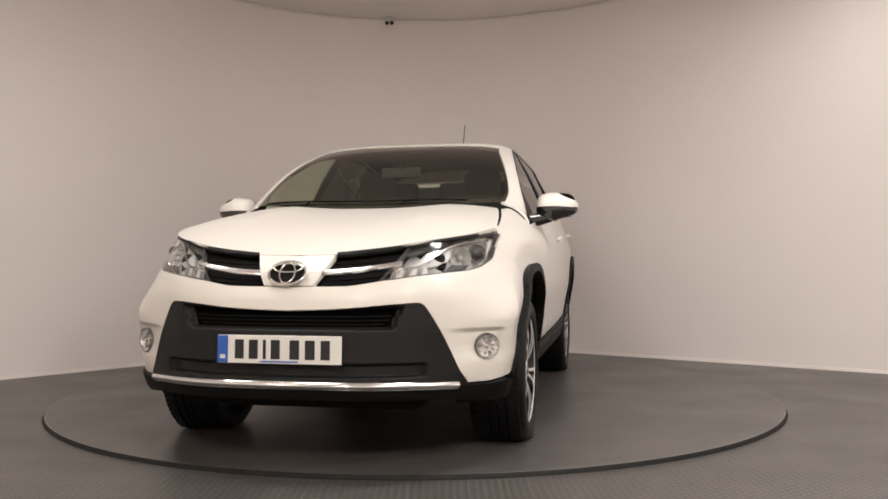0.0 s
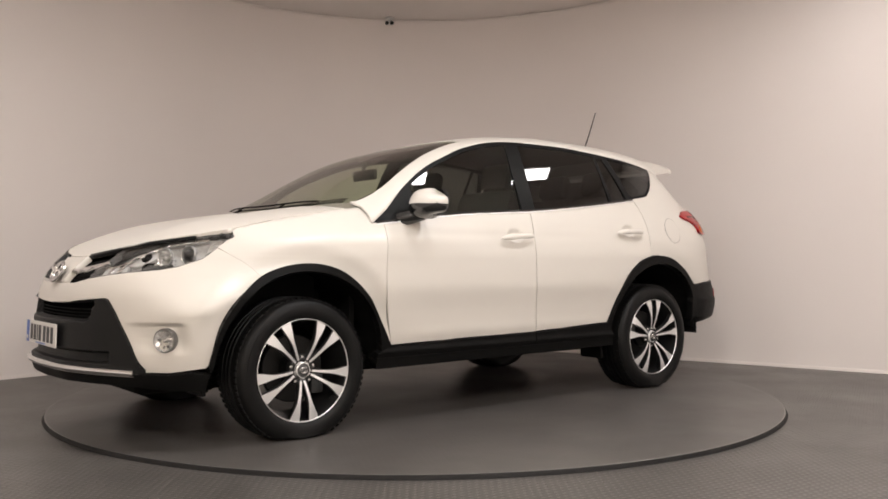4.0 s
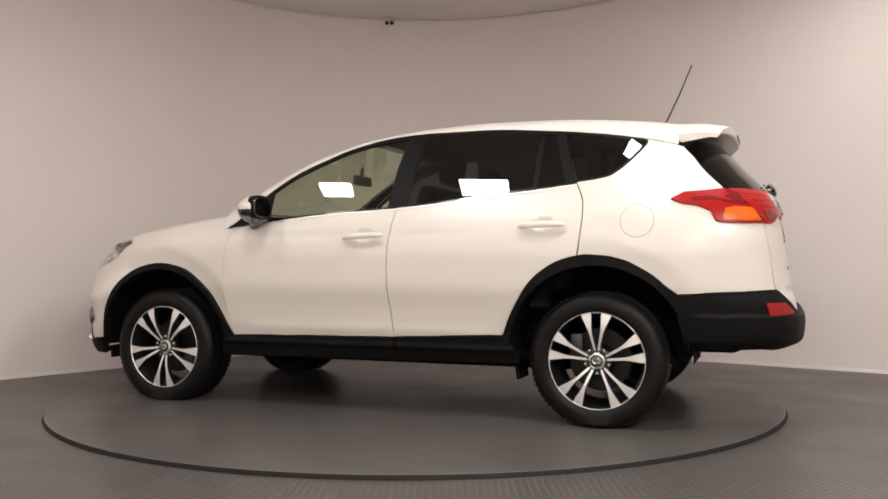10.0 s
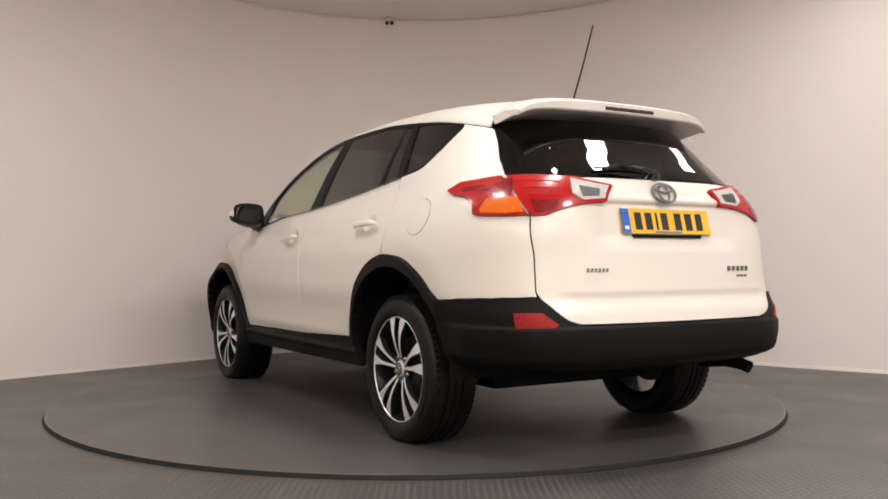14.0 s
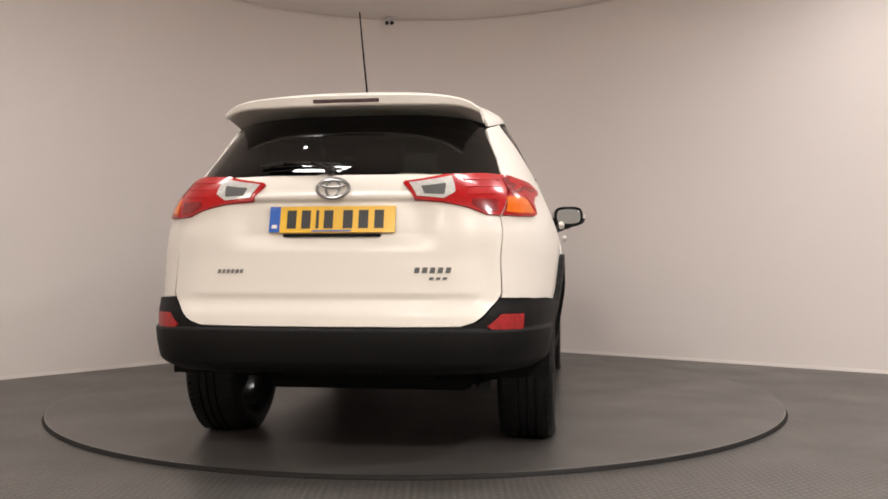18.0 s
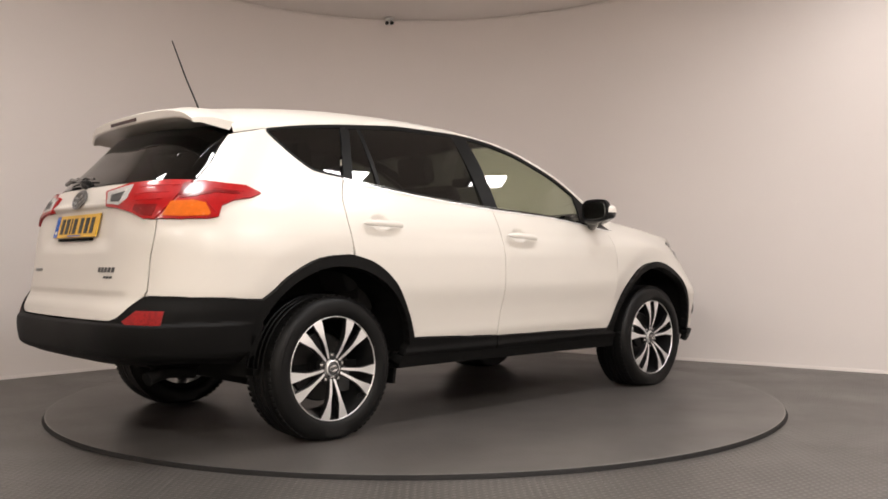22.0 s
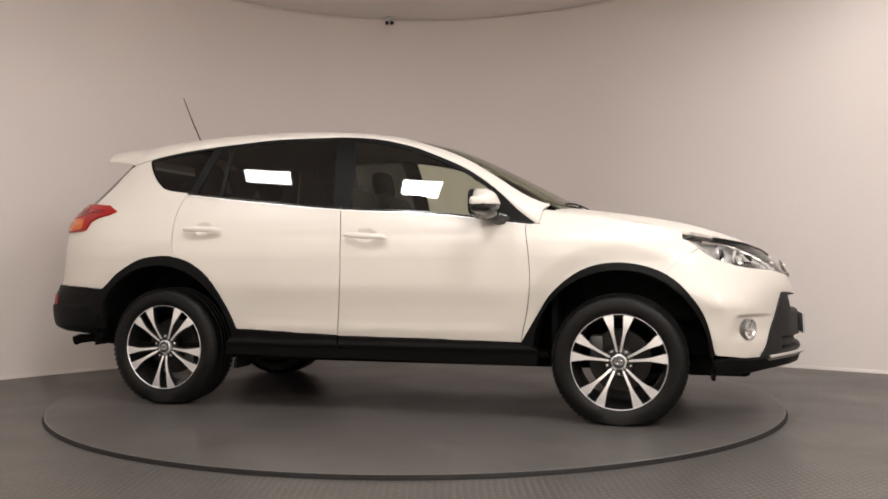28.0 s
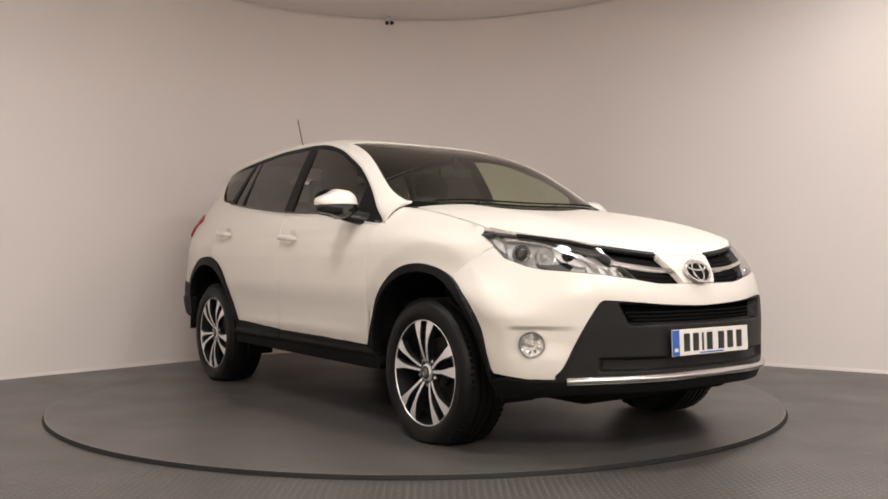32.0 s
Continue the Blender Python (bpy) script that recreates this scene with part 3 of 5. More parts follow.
def build_flanks():
    out = {}
    fd = DOOR_F + [(.4, .441), (0, .447), (-.222, .45)] + DOOR_B[::-1] + belt(-.22, .838, -0.004)
    rd = DOOR_B + [(-.5, .462), (-.848, .477)] + between(ARCH_R, -1.247, -.85) + DOOR_R[::-1] + belt(-1.222, -.22, -0.004)
    out["front_door"] = panel("front_door", fd, on_side, M_PAINT, car, du=.02, dv=.02, mirror=True, bulge=sculpt)
    out["rear_door"] = panel("rear_door", rd, on_side, M_PAINT, car, du=.02, dv=.02, mirror=True, bulge=sculpt)
    zs = lambda x: hood_z(x, HOOD_EDGE(x))
    crest = [(x, zs(x) - 0.001) for x in (1.645, 1.6, 1.5, 1.4, 1.3, 1.2, 1.1, 1.02, .96, .925)]
    seam = cr([(1.552, .800), (1.60, .845), (1.68, .90), (1.727, .933)], 4) + [(1.647, .986)]
    fender = crest + [(.90, 1.095), (.885, 1.066)] + DOOR_F + between(ARCH_F, .82, 1.55) + seam
    out["front_wing"] = panel("front_wing", fender, on_side, M_PAINT, car, du=0.03, dv=0.02, gap=.0008, mirror=True, bulge=lambda x, z: flare(x, z, HUB_F, .016))
    # rear quarter, round to the tailgate's edge
    xa = lambda x, z: (tail_x(x, z), z)
    ya = lambda y, z: (tail_a(y, z), z)
    dlo = cr([(-1.222, 1.279), (-1.357, 1.298), (-1.417, 1.323), (-1.493, 1.389), (-1.566, 1.482), (-1.55, 1.506)], 5)
    top = edge_line(-1.55, -1.70, 0.0, 4)
    gate = [(-1.745, 1.462), (-1.80, 1.40), (-1.87, 1.31), (-1.945, 1.235)]
    q = [xa(*p) for p in DOOR_R[::-1]] + [xa(*p) for p in dlo] + [xa(*p) for p in top + gate]
    q += [ya(.650, 1.20), ya(.672, 1.10), ya(.673, 1.046), ya(.677, .9), ya(.682, .74), ya(.678, .722), xa(-2.06, .715), xa(-1.865, .707), xa(-1.742, .698)]
    q += [xa(*p) for p in between(ARCH_R, -1.742, -1.247)[::-1]]
    out["rear_wing"] = panel("rear_wing", q, on_tail, M_PAINT, car, du=2.0, dv=0.02, mirror=True, bulge=lambda u, z: flare(on_tail(u, z)[0], z, HUB_R, .010))
    # fuel flap
    flap = [xa(-1.543 + .085 * math.cos(k * math.pi / 16), 1.067 + .085 * math.sin(k * math.pi / 16)) for k in range(32)]
    panel("fuel_flap", flap, on_tail, M_PAINT, out["rear_wing"][0], du=3, dv=.05, d=0.0015, depth=.003)
    ring = [xa(-1.543 + .0868 * math.cos(k * math.pi / 16), 1.067 + .0868 * math.sin(k * math.pi / 16)) for k in range(32)]
    panel("flap_gap", ring, on_tail, M_MATT, out["rear_wing"][0], du=3, dv=.05, d=0.0007, depth=.002)
    return out


def build_cladding():
    for nm, c, arch, lo, r in (("front", HUB_F, ARCH_F, (.80, 1.87), .452), ("rear", HUB_R, ARCH_R, (-1.75, -.84), .462)):
        inner = []
        a0, a1 = (math.radians(3), math.radians(178)) if nm == "front" else (math.radians(-2), math.radians(176))
        n = 28
        cz = HUB_Z + (0.015 if nm == "front" else 0.03)
        inner = [(c + r * math.cos(a0 + (a1 - a0) * i / n), cz + r * math.sin(a0 + (a1 - a0) * i / n)) for i in range(n + 1)]
        if nm == "front":
            poly = arch[:] + [(1.788, .37)] + inner + [(.86, .37)]
        else:
            poly = arch[:] + [(-1.79, .55), (-1.79, .40)] + inner[::-1] + [(-.86, .40)]
        panel("wheel_arch_trim", poly, on_side, M_CLAD, car, du=.05, dv=.05, d=.013, depth=.05, gap=0, mirror=True, label="dark grey plastic wheel arch moulding")
        # liner behind the opening
        for s in (1, -1):
            bm = bmesh.new()
            rr = r + .015
            a = [bm.verts.new((c + rr * math.cos(t), s * .86, cz + rr * math.sin(t))) for t in np.linspace(-.05, math.pi + .05, 30)]
            b = [bm.verts.new((c + rr * math.cos(t), s * .45, cz + rr * math.sin(t))) for t in np.linspace(-.05, math.pi + .05, 30)]
            for i in range(29):
                bm.faces.new((a[i], a[i + 1], b[i + 1], b[i]))
            bm.faces.new(b)
            part("wheel_housing", bm, M_MATT, car)
    low = [(.90, .372), (.4, .372), (0, .373), (-.4, .376), (-.915, .385), (-.93, .33), (-.4, .325), (.4, .318), (.90, .315)]
    panel("sill", low, on_side, M_LOWER, car, d=.012, depth=.09, gap=.001, mirror=True, label="black plastic sill")
    crease = lambda x, z: .010 * math.exp(-((z - .402) / .016) ** 2)
    front = [(.90, .40), (.83, .428), (.4, .439), (0, .445), (-.219, .449), (-.219, .375), (0, .373), (.4, .372), (.90, .372)]
    rear = [(-.225, .449), (-.4, .455), (-.848, .475), (-.90, .42), (-.915, .385), (-.4, .376), (-.225, .375)]
    for nm, poly in (("door_moulding", front), ("door_moulding", rear)):
        panel(nm, poly, on_side, M_CLAD, car, du=.05, dv=.008, d=.012, depth=.05, gap=.0015, mirror=True, bulge=crease, label="dark grey plastic moulding below the door")


def build_top():
    hood = cr([(2.115, 0), (2.108, .2), (2.085, .33), (2.042, .457), (1.99, .54), (1.89, .65), (1.78, .725), (1.66, .772)], 5)
    hood += cr([(1.4, .743), (1.1, .698), (.97, .668)], 4) + cr([(1.02, .55), (1.10, .3), (1.13, 0)], 4)
    hood += [(x, -y) for x, y in hood[::-1]]
    bonnet = panel("bonnet", hood, on_hood, M_PAINT, car, du=.04, dv=.06, depth=.02,
                   bulge=lambda x, y: 0.008 * smooth(.34, .40, abs(y)) * smooth(2.0, 1.6, x) * .5 - 0.002)
    A = lambda x, y: (x, top_a(x, y))
    side = [(.925, .705), (.80, .71), (.68, .69), (.54, .653), (.40, .615), (.25, .58), (.085, .555)]
    sc = [A(*p) for p in cr([(1.135, 0), (1.12, .25), (1.07, .48), (.98, .65), (.925, .705)], 4)] + [A(*p) for p in cr(side, 3)] + [A(*p) for p in cr([(.085, .555), (.10, .3), (.11, 0)], 4)]
    sc = sc + [(u, -v) for u, v in sc[::-1]]
    screen = panel("windscreen", sc, on_roof, M_WGLASS, car, du=.06, dv=6, d=-.004, depth=.005)
    # black edge band inside the glass
    up = [A(*p) for p in cr([(.085, .555), (.10, .3), (.11, 0)], 4)]
    up = up + [(u, -v) for u, v in up[::-1]]
    panel("screen_band", up + [(u + .05, v) for u, v in up[::-1]], on_roof, M_GLOSS, screen, du=.06, dv=6, d=-.008, depth=.002)
    lowl = [A(*p) for p in cr([(1.135, 0), (1.12, .25), (1.07, .48), (.98, .65)], 4)]
    lowl = lowl[::-1] + [(u, -v) for u, v in lowl]
    panel("screen_band", lowl + [(u - .06, v * .99) for u, v in lowl[::-1]], on_roof, M_GLOSS, screen, du=.06, dv=6, d=-.008, depth=.002)
    for s in (1, -1):
        sl = [(u, s * v) for u, v in [A(*p) for p in side]]
        panel("screen_band", sl + [(u, v - s * 3) for u, v in sl[::-1]], on_roof, M_GLOSS, screen, du=.06, dv=6, d=-.008, depth=.002)
    # pillars beside the screen
    pil = [A(*p) for p in cr(side, 3)] + [(.07, 63), (.02, 75), (.02, 89.3)] + [(x, 89.3) for x in (.1, .2, .3, .4, .5, .6, .7, .8, .86, .905)] + [A(.925, .755), A(.945, .71), A(.95, .69)]
    panel("windscreen_pillar", pil, on_roof, M_PAINT, car, du=.06, dv=6, mirror=True, gap=-.001)
    panel("pillar_lining", pil, on_roof, M_TRIM, car, du=.06, dv=6, d=-.016, depth=.002, mirror=True, gap=.002)
    roof = [A(*p) for p in cr([(.11, 0), (.10, .3), (.085, .555)], 4)] + [(.07, 63), (.02, 75), (.02, 89.3)] + [(x, 89.3) for x in np.arange(-.1, -1.7, -.1)] + [(-1.72, 89.3), (-1.72, 45), (-1.74, 0)]
    roof = roof + [(u, -v) for u, v in roof[::-1]]
    panel("roof", roof, on_roof, M_PAINT, car, du=.06, dv=5, gap=.001)
    # scuttle
    cow = [(1.17, 0), (1.15, .3), (1.08, .5), (.99, .66), (.90, .72), (.88, .68), (.95, .5), (1.04, .25), (1.06, 0)]
    cow = cow + [(x, -y) for x, y in cow[::-1]]
    panel("scuttle", cow, on_hood, M_CLAD, car, d=-.028, depth=.01, label="black plastic scuttle grille")
    for y0, y1 in ((.52, -.10), (-.06, -.60)):
        bm = bmesh.new()
        pts = []
        for i in range(9):
            y = y0 + (y1 - y0) * i / 8
            x = 1.10 - .16 * abs(y) ** 2 - .02
            pts.append((x, y, on_top(x, y)[2] + .006))
        add_tube(bm, pts, .0045, 6)
        add_tube(bm, [pts[4], (1.13, pts[4][1] - .12, 1.12)], .005, 6)
        part("wiper", bm, M_MATT, car, smooth=True)
    # aerial
    bm = bmesh.new()
    add_lathe(bm, [(.022, 0), (.02, .012), (.008, .028), (.001, .03)], 16, pose(-1.575, 0, 1.642))
    base = part("aerial", bm, M_GLOSS, car, smooth=True)
    bm = bmesh.new()
    add_tube(bm, [(-1.578, 0, 1.66), (-1.66, 0, 1.83), (-1.736, 0, 2.01)], [.0045, .004, .003], 8)
    part("mast", bm, M_MATT, base, smooth=True)


def build_spoiler():
    vs, fs = [], []
    n = 30
    for i in range(n + 1):
        y = -0.57 + 1.14 * i / n
        q = abs(y) / 0.57
        xt = -1.995 + 0.075 * q ** 3
        zt = 1.583 - 0.014 * q ** 2 - 0.045 * q ** 10
        fall = 0.046 - 0.024 * q ** 4
        x0 = -1.70
        z0 = on_top(x0, y)[2] + 0.001
        x1 = (x0 + xt) / 2
        z1 = (z0 + zt) / 2 + 0.012
        sec = [(x0, z0), (x1, z1), (xt + .012, zt + .004), (xt, zt - .004), (xt + .004, zt - fall + .006), (xt + .012, zt - fall), (-1.88, zt - fall + .006), (-1.73, 1.535 - .05 * q ** 4)]
        vs += [(x, y, z) for x, z in sec]
    k = 8
    for i in range(n):
        for j in range(k):
            a, b = i * k + j, i * k + (j + 1) % k
            fs.append((a, b, b + k, a + k))
    fs += [tuple(range(k))[::-1], tuple(n * k + j for j in range(k))]
    ob = mesh_object("roof_spoiler", vs, fs, M_PAINT, car)
    ob.data.set_sharp_from_angle(angle=radians(40))
    bm = bmesh.new()
    add_box(bm, -1.992, 0, 1.557, .01, .29, .016, .003)
    part("brake_light", bm, M_SMOKED, ob, "dark red high-level brake light")


def build_windows(doors):
    fdoor, rdoor = doors["front_door"], doors["rear_door"]
    up = .008
    fw = [(.60, 1.112)] + belt(.58, -.165, up) + [(-.182, 1.39), (-.212, 1.566)] + edge_line(-.20, .60, -.012) + [(.605, 1.2)]
    rw = belt(-.262, -.985, up) + [(-.99, 1.4), (-1.0, 1.563)] + edge_line(-1.0, -.315, -.012) + [(-.285, 1.39)]
    rq = belt(-1.01, -1.165, up) + [(-1.135, 1.40), (-1.085, 1.553)] + edge_line(-1.075, -1.022, -.012) + [(-1.012, 1.4)]
    qg = cr([(-1.225, 1.287), (-1.357, 1.305), (-1.413, 1.329), (-1.486, 1.394), (-1.555, 1.482), (-1.54, 1.497)], 4) + edge_line(-1.53, -1.135, -.012)
    sail = [(.925, 1.060), (.915, 1.073)] + edge_line(.89, .612, -.004) + [(.612, 1.2), (.605, 1.112)] + belt(.605, .88, .002)
    bp = belt(-.160, -.268, .004) + [(-.291, 1.39), (-.322, 1.576)] + edge_line(-.31, -.21, -.008, 4) + [(-.176, 1.39)]
    dv1 = strip([(-.998, 1.255), (-1.0, 1.4), (-1.01, 1.565)], .012)
    dv2 = strip([(-1.188, 1.277), (-1.15, 1.404), (-1.103, 1.552)], .026)
    for poly, mt, nm, par, dd in ((fw, M_GLASS, "window", fdoor, -.008), (rw, M_PRIVACY, "window", rdoor, -.008), (rq, M_PRIVACY, "window", rdoor, -.008), (qg, M_PRIVACY, "quarter_window", None, -.004)):
        a, b = panel(nm, poly, on_side, mt, car, du=.08, dv=.06, d=dd, depth=.003, gap=0, mirror=True, bulge=(lambda x, z: (.020 if x > -.2 else .0315) * (z - 1.40)) if par else (lambda x, z: .036 * (z - 1.40) - .028 * (x + 1.45)))
        for ob, p in ((a, par[0] if par else None), (b, par[1] if par else None)):
            if p is not None:
                ob.parent = p
    for poly, nm, par, dd, mt in ((sail, "mirror_sail", fdoor, 0, M_SATIN), (bp, "pillar_trim", fdoor, -.002, M_SATIN), (dv1, "window_bar", rdoor, -.004, M_SATIN), (dv2, "window_bar", rdoor, -.002, M_SATIN)):
        a, b = panel(nm, poly, on_side, mt, car, du=.08, dv=.06, d=dd, depth=.012, gap=0, mirror=True)
        a.parent, b.parent = par
    # seals along the belt and round the top of the openings
    for x0, x1, par in ((.88, -.218, fdoor), (-.222, -1.222, rdoor)):
        line = belt(x0, x1, .002)
        a, b = panel("belt_moulding", strip(line, .006), on_side, M_GLOSS, car, du=.08, dv=.06, d=.004, depth=.01, gap=0, mirror=True)
        a.parent, b.parent = par
        line = belt(x0, x1, -.006)
        a, b = panel("bright_strip", strip(line, .0036), on_side, M_ALLOY, car, du=.08, dv=.06, d=.004, depth=.01, gap=0, mirror=True)
        a.parent, b.parent = par
    line = edge_line(.90, -.23, -.010, 30)
    a, b = panel("window_frame", strip(line, .013), on_side, M_SATIN, car, du=.08, dv=.06, d=-.001, depth=.012, gap=0, mirror=True)
    a.parent, b.parent = fdoor
    line = edge_line(-.23, -1.10, -.010, 24)
    a, b = panel("window_frame", strip(line, .013), on_side, M_SATIN, car, du=.08, dv=.06, d=-.001, depth=.012, gap=0, mirror=True)
    a.parent, b.parent = rdoor
    line = edge_line(-1.10, -1.545, -.006, 10)
    panel("window_frame", strip(line, .008), on_side, M_SATIN, car, du=.08, dv=.06, d=-.001, depth=.012, gap=0, mirror=True)
    line = cr([(-1.20, 1.282), (-1.357, 1.302), (-1.415, 1.327), (-1.490, 1.392), (-1.562, 1.484), (-1.545, 1.502)], 4)
    panel("window_frame", strip(line, .006), on_side, M_SATIN, car, du=.08, dv=.06, d=.001, depth=.012, gap=0, mirror=True)
    # door handles
    for par, x, z, tilt in ((fdoor, -.045, .998, 3.5), (rdoor, -1.06, 1.043, 1.5)):
        for k, s in enumerate((1, -1)):
            y = side_y(x, z)
            lean = math.degrees(math.atan2(side_y(x, z - .04) - side_y(x, z + .04), .08))
            m = pose(x, s * (y + .006), z, s * lean, tilt, 0)
            bm = bmesh.new()
            n = 14
            rings = []
            for i in range(n + 1):
                u = -0.128 + .256 * i / n
                e = math.sqrt(max(0, 1 - abs(u / .1285) ** 6))
                h = .0155 * e * (1.0 if u > -.06 else .95) + .0008
                bow = .026 * (1 - (u / .14) ** 4) + .006
                rings.append([bm.verts.new(m @ Vector((u, s * (bow + .010 * e * math.cos(t)), h * math.sin(t)))) for t in np.linspace(0, 2 * math.pi, 11)[:-1]])
            for r0, r1 in zip(rings, rings[1:]):
                for j in range(10):
                    bm.faces.new((r0[j], r0[(j + 1) % 10], r1[(j + 1) % 10], r1[j]))
            bm.faces.new(rings[0])
            bm.faces.new(rings[-1])
            h = part("door_handle", bm, M_PAINT, par[k], smooth=True)


def bars_plate(name, cx, cy, cz, facing, tilt, mat, parent):
    """A number plate with a blue band; its characters are plain dark bars."""
    w, h = .52, .112
    m = pose(cx, cy, cz) @ pose(0, 0, 0, 0, 0, facing) @ pose(0, 0, 0, tilt, 0, 0)
    bm = bmesh.new()
    add_box(bm, 0, 0, 0, w, .006, h, .002, m)
    pl = part(name, bm, mat, parent, "number plate with a blue band and dark characters")
    bm = bmesh.new()
    add_box(bm, -w / 2 + .022, -.0035, 0, .044, .002, h - .004, 0, m)
    part("blue_band", bm, M_PLATEB, pl)
    bm = bmesh.new()
    add_box(bm, -w / 2 + .022, -.005, -.03, .022, .001, .015, 0, m)
    part("band_letters", bm, M_PLATEW, pl)
    xs = [-.185, -.125, -.078, -.032, .048, .112, .176]
    ws = [.038, .038, .012, .038, .040, .040, .038]
    for x, ww in zip(xs, ws):
        bm = bmesh.new()
        add_box(bm, x + .018, -.0038, 0, ww, .002, .076, 0, m)
        part("character_bar", bm, M_INK, pl)
    bm = bmesh.new()
    add_box(bm, .0, -.0038, -.048, .16, .002, .006, 0, m)
    part("maker_line", bm, M_PLATEB, pl)
    return pl


def emblem(parent, m, w, h, dark=False, name="emblem"):
    """A plain chrome oval with an inner oval and a bar."""
    bm = bmesh.new()
    vs = [bm.verts.new(m @ Vector((w * math.cos(t), .002, h * math.sin(t)))) for t in np.linspace(0, 2 * math.pi, 33)[:-1]]
    bm.faces.new(vs)
    if dark:
        part("emblem_ground", bm, M_SATIN, parent)
    bm = bmesh.new()
    for a, b, r in ((w, h, .0065), (w * .42, h * .86, .005)):
        pts = [m @ Vector((a * math.cos(t), 0, b * math.sin(t))) for t in np.linspace(0, 2 * math.pi, 33)]
        add_tube(bm, pts, r, 6)
    pts = [m @ Vector((w * .78 * math.cos(t), -.002, h * .42 + h * .36 * math.sin(t))) for t in np.linspace(0, 2 * math.pi, 33)]
    add_tube(bm, pts, .005, 6)
    return part(name, bm, M_CHROME if dark else M_BADGE, parent, "chrome oval emblem", smooth=True)


def build_front():
    ya = lambda y, z: (nose_a(y, z), z)
    xa = lambda x, z: (nose_x(x, z), z)
    lampline = [ya(.372, .787), ya(.506, .806), ya(.601, .818), ya(.70, .829), ya(.738, .843), xa(1.797, .878), xa(1.727, .929)]
    seam = [xa(*p) for p in cr([(1.727, .929), (1.68, .90), (1.60, .845), (1.552, .800)], 4)]
    arch = [xa(*p) for p in between(ARCH_F, 1.55, 1.87)]
    black = [(.700, .385), (.672, .43), (.617, .565), (.555, .680), (.528, .702)]
    blk = [ya(*p) for p in cr(black, 4)]
    blk_top = [ya(*p) for p in cr([(.528, .702), (.42, .695), (.213, .6785), (0, .671)], 3)]
    grille_low = [ya(.105, .766), ya(.252, .768), ya(.372, .787)]
    half = [(0, .766)] + grille_low + lampline[1:] + seam + arch + [xa(1.81, .388), xa(1.95, .372), ya(.69, .372)] + blk + blk_top[1:-1] + [(0, .671)]
    half = half[:-1]
    poly = half + [(0, .671)] + [(-u, v) for u, v in half[::-1]][:-1]

    def dent(u, z):
        x, y, _ = on_nose(u, z)
        g = flare(x, z, HUB_F, .016) if abs(y) > .76 else 0
        # flat hollow that runs inwards from the fog lamp
        k = smooth(.598, .575, z) * smooth(.445, .53, z) * smooth(.60, .74, abs(y)) * smooth(.858, .815, abs(y))
        return g - .020 * k
    bumper = panel("front_bumper", poly, on_nose, M_PAINT, car, du=1.0, dv=.01, depth=.03, gap=.0006, bulge=dent)
    # white centre piece that carries the emblem
    c = [(0, .767), ya(.105, .767), ya(.135, .82), ya(.168, .891), (0, .888)]
    c = c + [(-u, v) for u, v in c[::-1]][1:-1]
    panel("emblem_panel", c, on_nose, M_PAINT, bumper, du=3, dv=.02, d=.004, depth=.03)
    emblem(bumper, pose(2.214, -.004, .820, 0, 0, 90) @ pose(0, 0, 0, -28, 0, 0), .078, .053, True)
    # grille halves: dark floor, three slats, two bright bars
    for s in (1, -1):
        g = [ya(.108, .768), ya(.252, .770), ya(.40, .792), ya(.47, .925), ya(.30, .906), ya(.172, .890), ya(.138, .82)]
        g = [(s * u, v) for u, v in g]
        gr = panel("grille", g, on_nose, M_MATT, car, du=3, dv=.03, d=-.035, depth=.004, gap=-.004, label="black slatted radiator grille with bright bars")
        for zz, mt, wd, dd in ((.795, M_MATT, .004, -.024), (.812, M_MATT, .004, -.024), (.864, M_MATT, .004, -.024), (.880, M_MATT, .004, -.024)):
            line = [(s * nose_a(y, zz + k), zz + k) for y, k in ((.135 + (zz - .80) * .4, -.004), (.25, 0), (.35, .008), (.425, .016))]
            panel("slat", strip(line, wd), on_nose, mt, gr, du=3, dv=.03, d=dd, depth=.02, gap=0)
        line = [(s * nose_a(y, z), z) for y, z in ((.122, .824), (.25, .832), (.36, .846), (.45, .862))]
        panel("grille_bar", strip(line, .006), on_nose, M_CHROME, gr, du=3, dv=.03, d=.002, depth=.02, gap=0, label="silver grille bar")
        line = [(s * nose_a(y, z), z) for y, z in ((.172, .897), (.30, .909), (.46, .931), (.56, .952), (.66, .971), (.71, .979))]
        panel("grille_bar", strip(line, .006), on_nose, M_SATIN, gr, du=3, dv=.03, d=.003, depth=.02, gap=0)
    # lower dark centre
    b = cr([(.700, .38), (.672, .43), (.617, .565), (.555, .680), (.528, .702)], 4)
    half = [ya(*p) for p in b] + blk_top[1:-1]
    lowz = .345
    half = [(0, lowz), ya(.3, lowz), ya(.62, lowz), ya(.70, .35)] + half
    poly = half + [(0, .671)] + [(-u, v) for u, v in half[::-1]][:-1]

    def hollow(u, z):
        x, y, _ = on_nose(u, z)
        t1 = smooth(.592, .607, z) * smooth(.682 + .02 * abs(y), .670 + .02 * abs(y), z) * smooth(.47, .45 - .0, abs(y) + (.665 - z) * .45)
        t2 = smooth(.405, .415, z) * smooth(.465, .455, z) * smooth(.56, .53, abs(y))
        return -.045 * t1 - .03 * t2
    low = panel("lower_grille", poly, on_nose, M_BUMPER, car, du=1.0, dv=.0075, d=.010, depth=.03, bulge=hollow, label="dark grey plastic lower bumper with air intake opening, its shade laid in as a near-black sheet")
